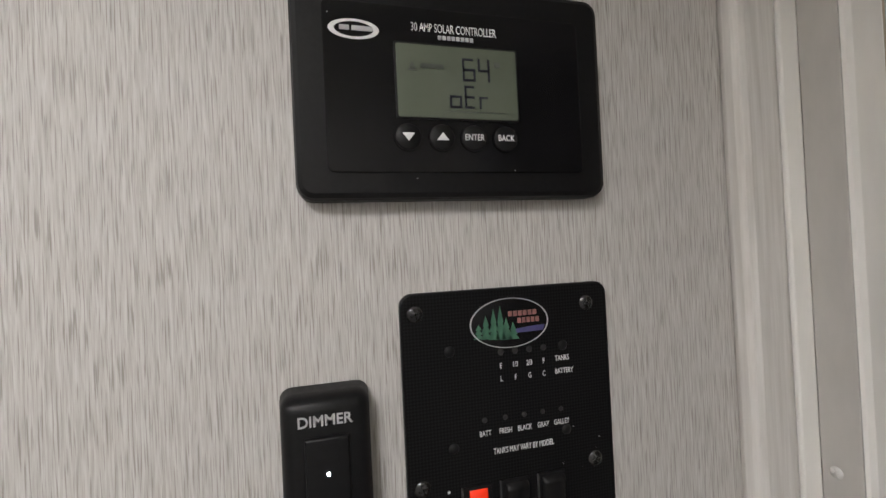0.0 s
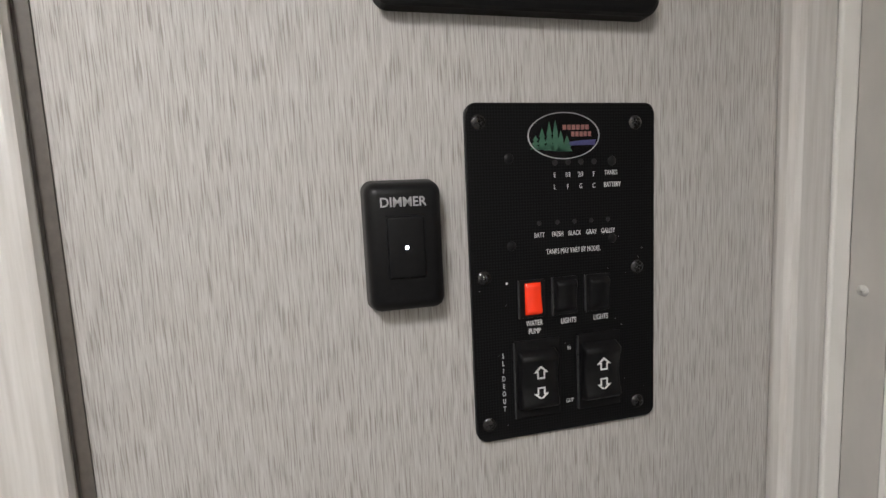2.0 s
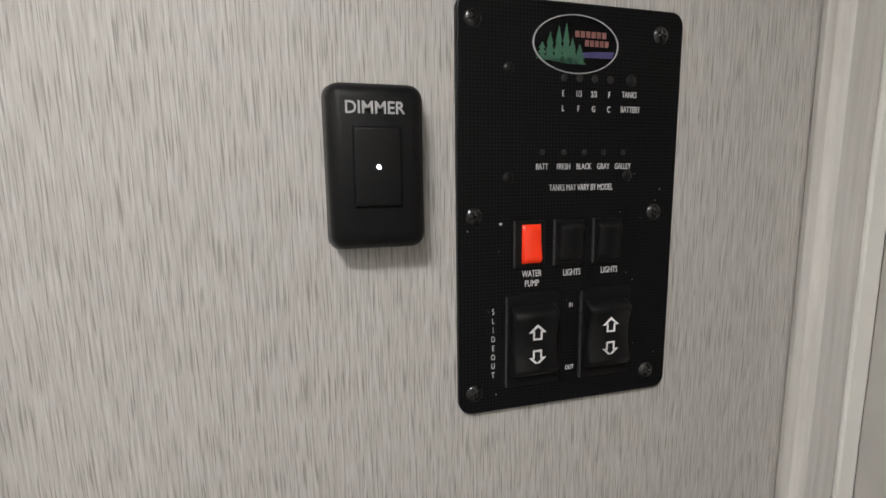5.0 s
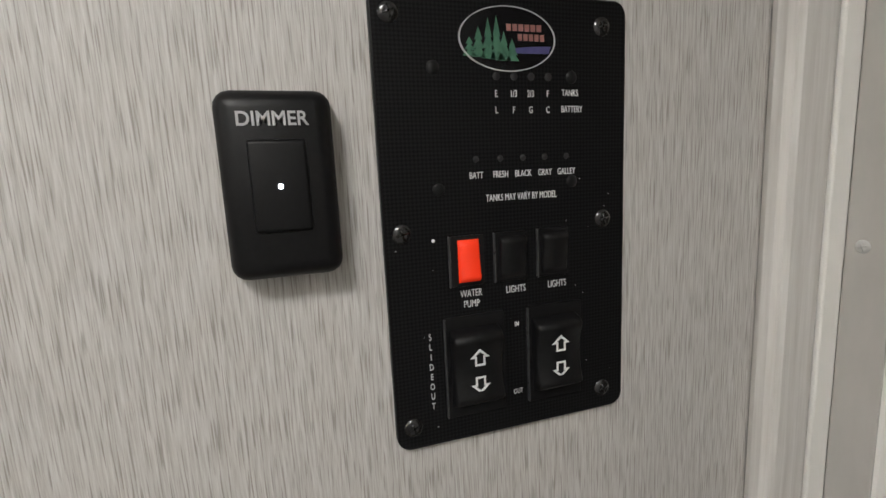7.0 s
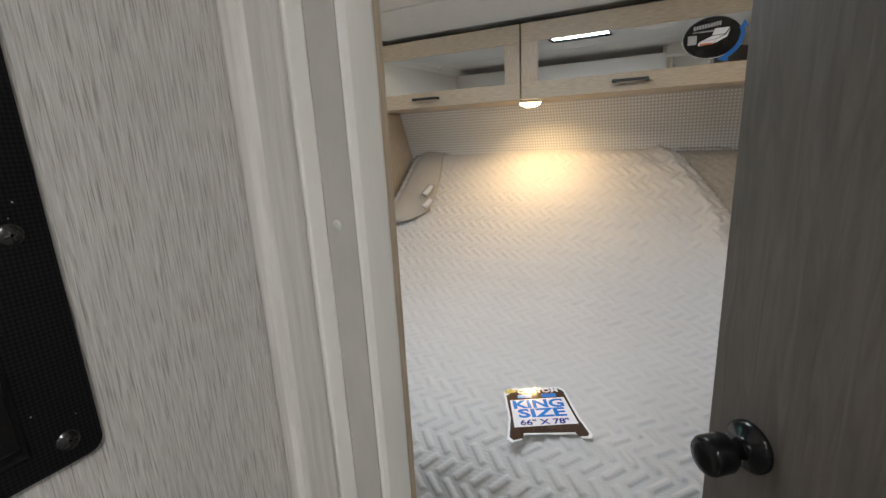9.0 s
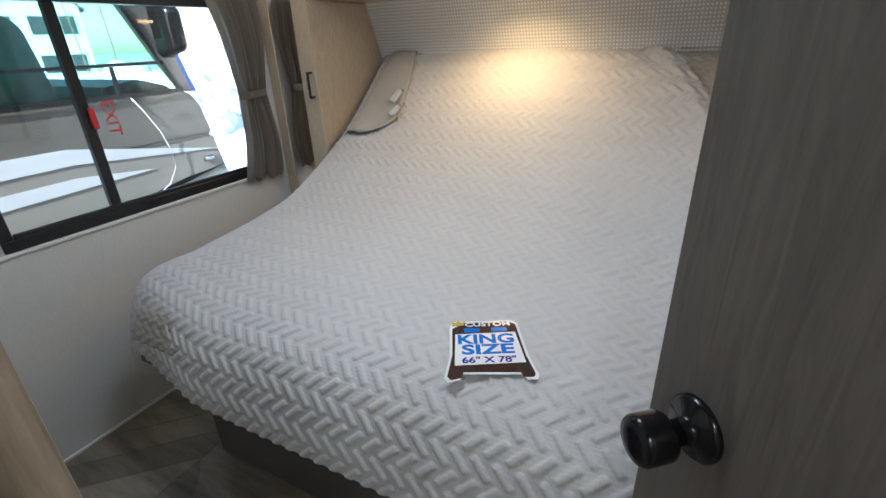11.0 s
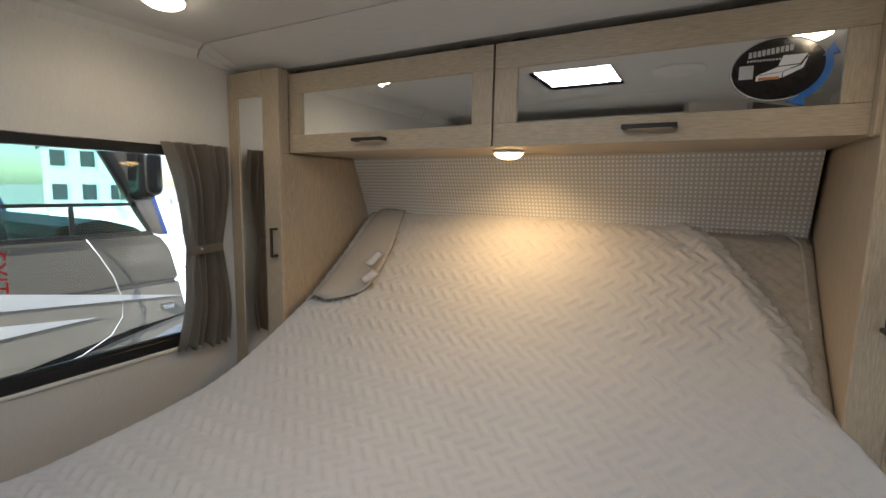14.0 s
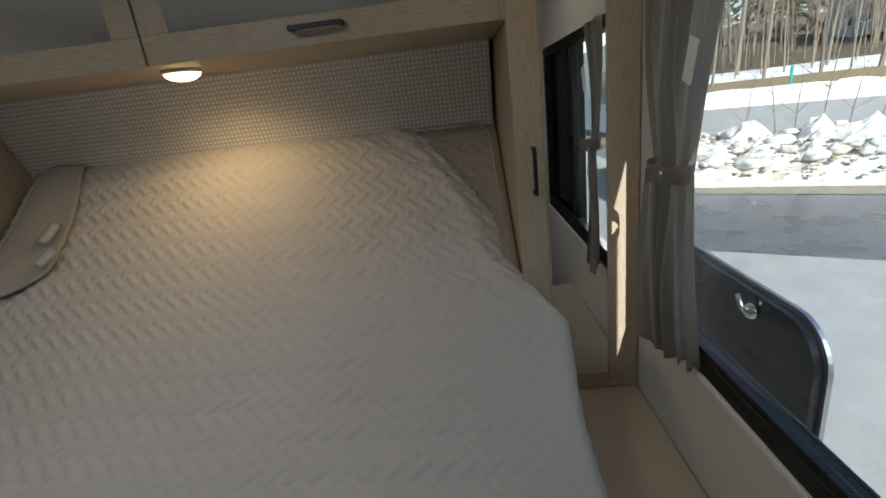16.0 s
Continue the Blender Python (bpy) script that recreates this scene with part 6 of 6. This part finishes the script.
part("door_handle", put(block_bm(0.075, 0.035, 0.03, 0.3, 0.006), Matrix.Translation((xo, 0.245, 0.625)) @ Matrix(((0, 0, 1, 0), (1, 0, 0, 0), (0, 1, 0, 0), (0, 0, 0, 1)))), ALU, mh, "chrome latch handle", True)
mir = part("wing_mirror", put(block_bm(0.12, 0.30, 0.16, 0.25, 0.04), Matrix.Translation((MX + 0.10, 0.085, 1.41)) @ Matrix(((0, 0, 1, 0), (1, 0, 0, 0), (0, 1, 0, 0), (0, 0, 0, 1)))), BLACK_GLOSS, mh, "glossy black wing mirror", True)
part("mirror_arm", rod_bm([(MX - 0.03, -0.02, 1.60), (MX + 0.10, 0.02, 1.62), (MX + 0.16, 0.06, 1.55)], 0.02, 8), BLACK_GLOSS, mir, "black mirror arm", True)
part("cab_seat", put(block_bm(0.55, 0.85, 0.5, 0.35, 0.08), Matrix.Translation((-2.75, -0.75, 1.06)) @ Matrix.Rotation(radians(-12), 4, "X")), SEAT_GREY, mh, "grey driver seat", True)
part("dashboard", prism([(0.20, 1.056), (-0.25, 1.056), (-0.22, 1.12), (-0.02, 1.15), (0.15, 1.10)], MB + 0.1, MX - 0.1, 0.01), BLACK_PLASTIC, mh)
for wy in (-0.9, -5.4):
    w_ = part("wheel", lathe_bm([(0.30, 0.0), (0.46, 0.02), (0.48, 0.10), (0.48, 0.20), (0.46, 0.28), (0.30, 0.30)], Matrix.Translation((MX - 0.28, wy, GZ + 0.48)) @ Matrix.Rotation(radians(90), 4, "Y"), 32), RUBBER, mh, "", True)
    part("rim", lathe_bm([(0, 0.22), (0.12, 0.25), (0.28, 0.22), (0.31, 0.27)], Matrix.Translation((MX - 0.28, wy, GZ + 0.48)) @ Matrix.Rotation(radians(90), 4, "Y"), 24), ALU, w_, "", True)

# ---- outside the right-hand window ----
hatch = thing("hatch_panel", (1.33, -0.2, 0.5), "tilted-out black gloss hatch with bright rounded rim", "hatch")
HM = Matrix.Translation((1.325, -0.115, 0.655)) @ Matrix(((0, 0, 1, 0), (1, 0, 0, 0), (0, 1, 0, 0), (0, 0, 0, 1)))
part("panel", put(plate_bm(0.68, 0.40, 0.018, 0.085, 0.002, 10), HM), BLACK_GLOSS, hatch)
bm = plate_bm(0.70, 0.42, 0.010, 0.095, 0.002, 10)
part("rim", put(bm, HM @ Matrix.Translation((0, 0, 0.0185))), ALU, hatch, "bright aluminium rim")
part("latch_rose", lathe_bm([(0, 0.012), (0.014, 0.010), (0.018, 0)], Matrix.Translation((1.325, -0.268, 0.812)) @ Matrix.Rotation(radians(-90), 4, "Y"), 18), STEEL, hatch, "steel latch", True)
part("latch_lever", rod_bm([(1.312, -0.268, 0.812), (1.305, -0.262, 0.826), (1.305, -0.248, 0.846)], 0.006, 8), STEEL, hatch, "steel lever", True)
part("support_arm", rod_bm([(1.18, 0.15, 0.70), (1.325, 0.15, 0.70)], 0.006, 8), ALU, hatch)

# guessed door slab; its place and width are set to keep sun off the ledge
leaf = thing("entry_door", (1.25, -1.30, -0.2), "open white entry door outside the window, placed to shade the ledge", "door")
DOORW = surface("white_fibreglass_skin", (0.66, 0.68, 0.70), (0.72, 0.74, 0.76), 0.3, (9, 9, 9), 0.03)
box("door_skin", (1.238, -1.62, -0.2), (1.268, -0.984, 1.60), DOORW, leaf, bev=0.004)
box("door_edge", (1.234, -0.9835, -0.2), (1.272, -0.96, 1.60), WINDOW_BLACK, leaf, bev=0.003)
part("latch", put(plate_bm(0.055, 0.075, 0.012, 0.006, 0.002), Matrix.Translation((1.238, -1.045, 1.075)) @ Matrix(((0, 0, -1, 0), (-1, 0, 0, 0), (0, 1, 0, 0), (0, 0, 0, 1)))), BLACK_PLASTIC, leaf, "black square latch")
part("hinge_arm", rod_bm([(WR + T, -1.5, 1.0), (1.245, -1.5, 1.0)], 0.012, 8), ALU, leaf)

tt = thing("travel_trailer", (5.2, -8, GZ), "white travel trailer with dark stripe parked across the yard", "trailer")
TEAL = surface("pale_blue_white_skin", (0.50, 0.60, 0.66), (0.56, 0.66, 0.72), 0.3, (2, 2, 2), 0, big=0.1)
part("body", prism([(-12.5, GZ + 0.45), (-4.6, GZ + 0.45), (-4.0, GZ + 1.1), (-4.3, 1.7), (-5.2, 2.1), (-12.5, 2.1)], 4.2, 6.5, 0.04), TEAL, tt)
part("stripe", prism([(-12.4, 0.10), (-4.05, 0.30), (-4.05, 0.16), (-12.4, -0.05)], 4.188, 4.196), BLACK_PLASTIC, tt, "dark stripe")
part("skirt", prism([(-12.4, GZ + 0.47), (-4.62, GZ + 0.47), (-4.2, GZ + 0.95), (-12.4, GZ + 0.80)], 4.188, 4.196), RV_WHITE, tt, "white skirt panel")
for wy in (-8.2, -9.0):
    part("wheel", lathe_bm([(0.0, 0.12), (0.18, 0.14), (0.20, 0.18), (0.34, 0.18), (0.36, 0.10), (0.36, 0), (0, 0)], Matrix.Translation((4.18, wy, GZ + 0.36)) @ Matrix.Rotation(radians(-90), 4, "Y"), 24), RUBBER, tt, "", True)
for wy in (-6.2, -10.5):
    part("window", box_bm((4.18, wy - 0.5, 0.8), (4.199, wy + 0.5, 1.5), 0.006), PANE_DARK, tt)

# ---- floor planks and base trim of the bedroom ----
PLANK = surface("marbled_beige_plank", (0.20, 0.17, 0.135), (0.50, 0.43, 0.33), 0.38, (3.0, 16, 3), 0.06, detail=8, big=0.35, fine=1.6)
_nt = PLANK.node_tree
_oi, _mu, _mr = (_nt.nodes.new(n) for n in ("ShaderNodeObjectInfo", "ShaderNodeMix", "ShaderNodeMapRange"))
_mu.data_type, _mu.blend_type, _mu.inputs[0].default_value = "RGBA", "MULTIPLY", 1.0
_mr.inputs[3].default_value, _mr.inputs[4].default_value = 0.55, 1.0
_pb = _nt.nodes["Principled BSDF"]
_nt.links.new(_oi.outputs["Random"], _mr.inputs[0])
_nt.links.new(_pb.inputs["Base Color"].links[0].from_socket, _mu.inputs[6])
_nt.links.new(_mr.outputs[0], _mu.inputs[7])
_nt.links.new(_mu.outputs[2], _pb.inputs["Base Color"])


def clip_to_room(poly, x0, x1, y0, y1):
    """Cut a convex outline to the floor's rectangle."""
    for axis, bound, keep in ((0, x0, 1), (0, x1, -1), (1, y0, 1), (1, y1, -1)):
        out = []
        for p, q in zip(poly, poly[1:] + poly[:1]):
            a_, b_ = (p[axis] - bound) * keep, (q[axis] - bound) * keep
            if a_ >= 0:
                out.append(p)
            if a_ * b_ < 0:
                f_ = a_ / (a_ - b_)
                out.append((p[0] + (q[0] - p[0]) * f_, p[1] + (q[1] - p[1]) * f_))
        poly = out
        if len(poly) < 3:
            return []
    return poly


floor_ob = bpy.data.objects["floor"]
for band in range(-1, 3):
    for k in range(-8, 16):
        # chevron bands: the slant changes from band to band
        xa, xb = -1.14 + band * 0.44, -1.14 + (band + 1) * 0.44
        sl = 0.44 if band % 2 == 0 else -0.44
        ya = -1.72 + k * 0.17 - (0.0 if sl > 0 else -0.44)
        g_ = 0.0012
        poly = clip_to_room([(xa + g_, ya + g_), (xb - g_, ya + sl + g_), (xb - g_, ya + sl + 0.17 - g_), (xa + g_, ya + 0.17 - g_)], -W + 0.004, 0.40, PART_Y + 0.024, -0.10)
        if poly:
            part("plank", flat_bm(poly, Matrix.Translation((0, 0, FL + 0.0005)), 0.0022), PLANK, floor_ob)
setting(box("baseboard", (-W + 0.0005, PART_Y + 0.022, FL + 0.003), (-W + 0.010, WF - 0.002, FL + 0.016), JAMB, bev=0.003), "thin pale strip along the foot of the side wall", "baseboard")
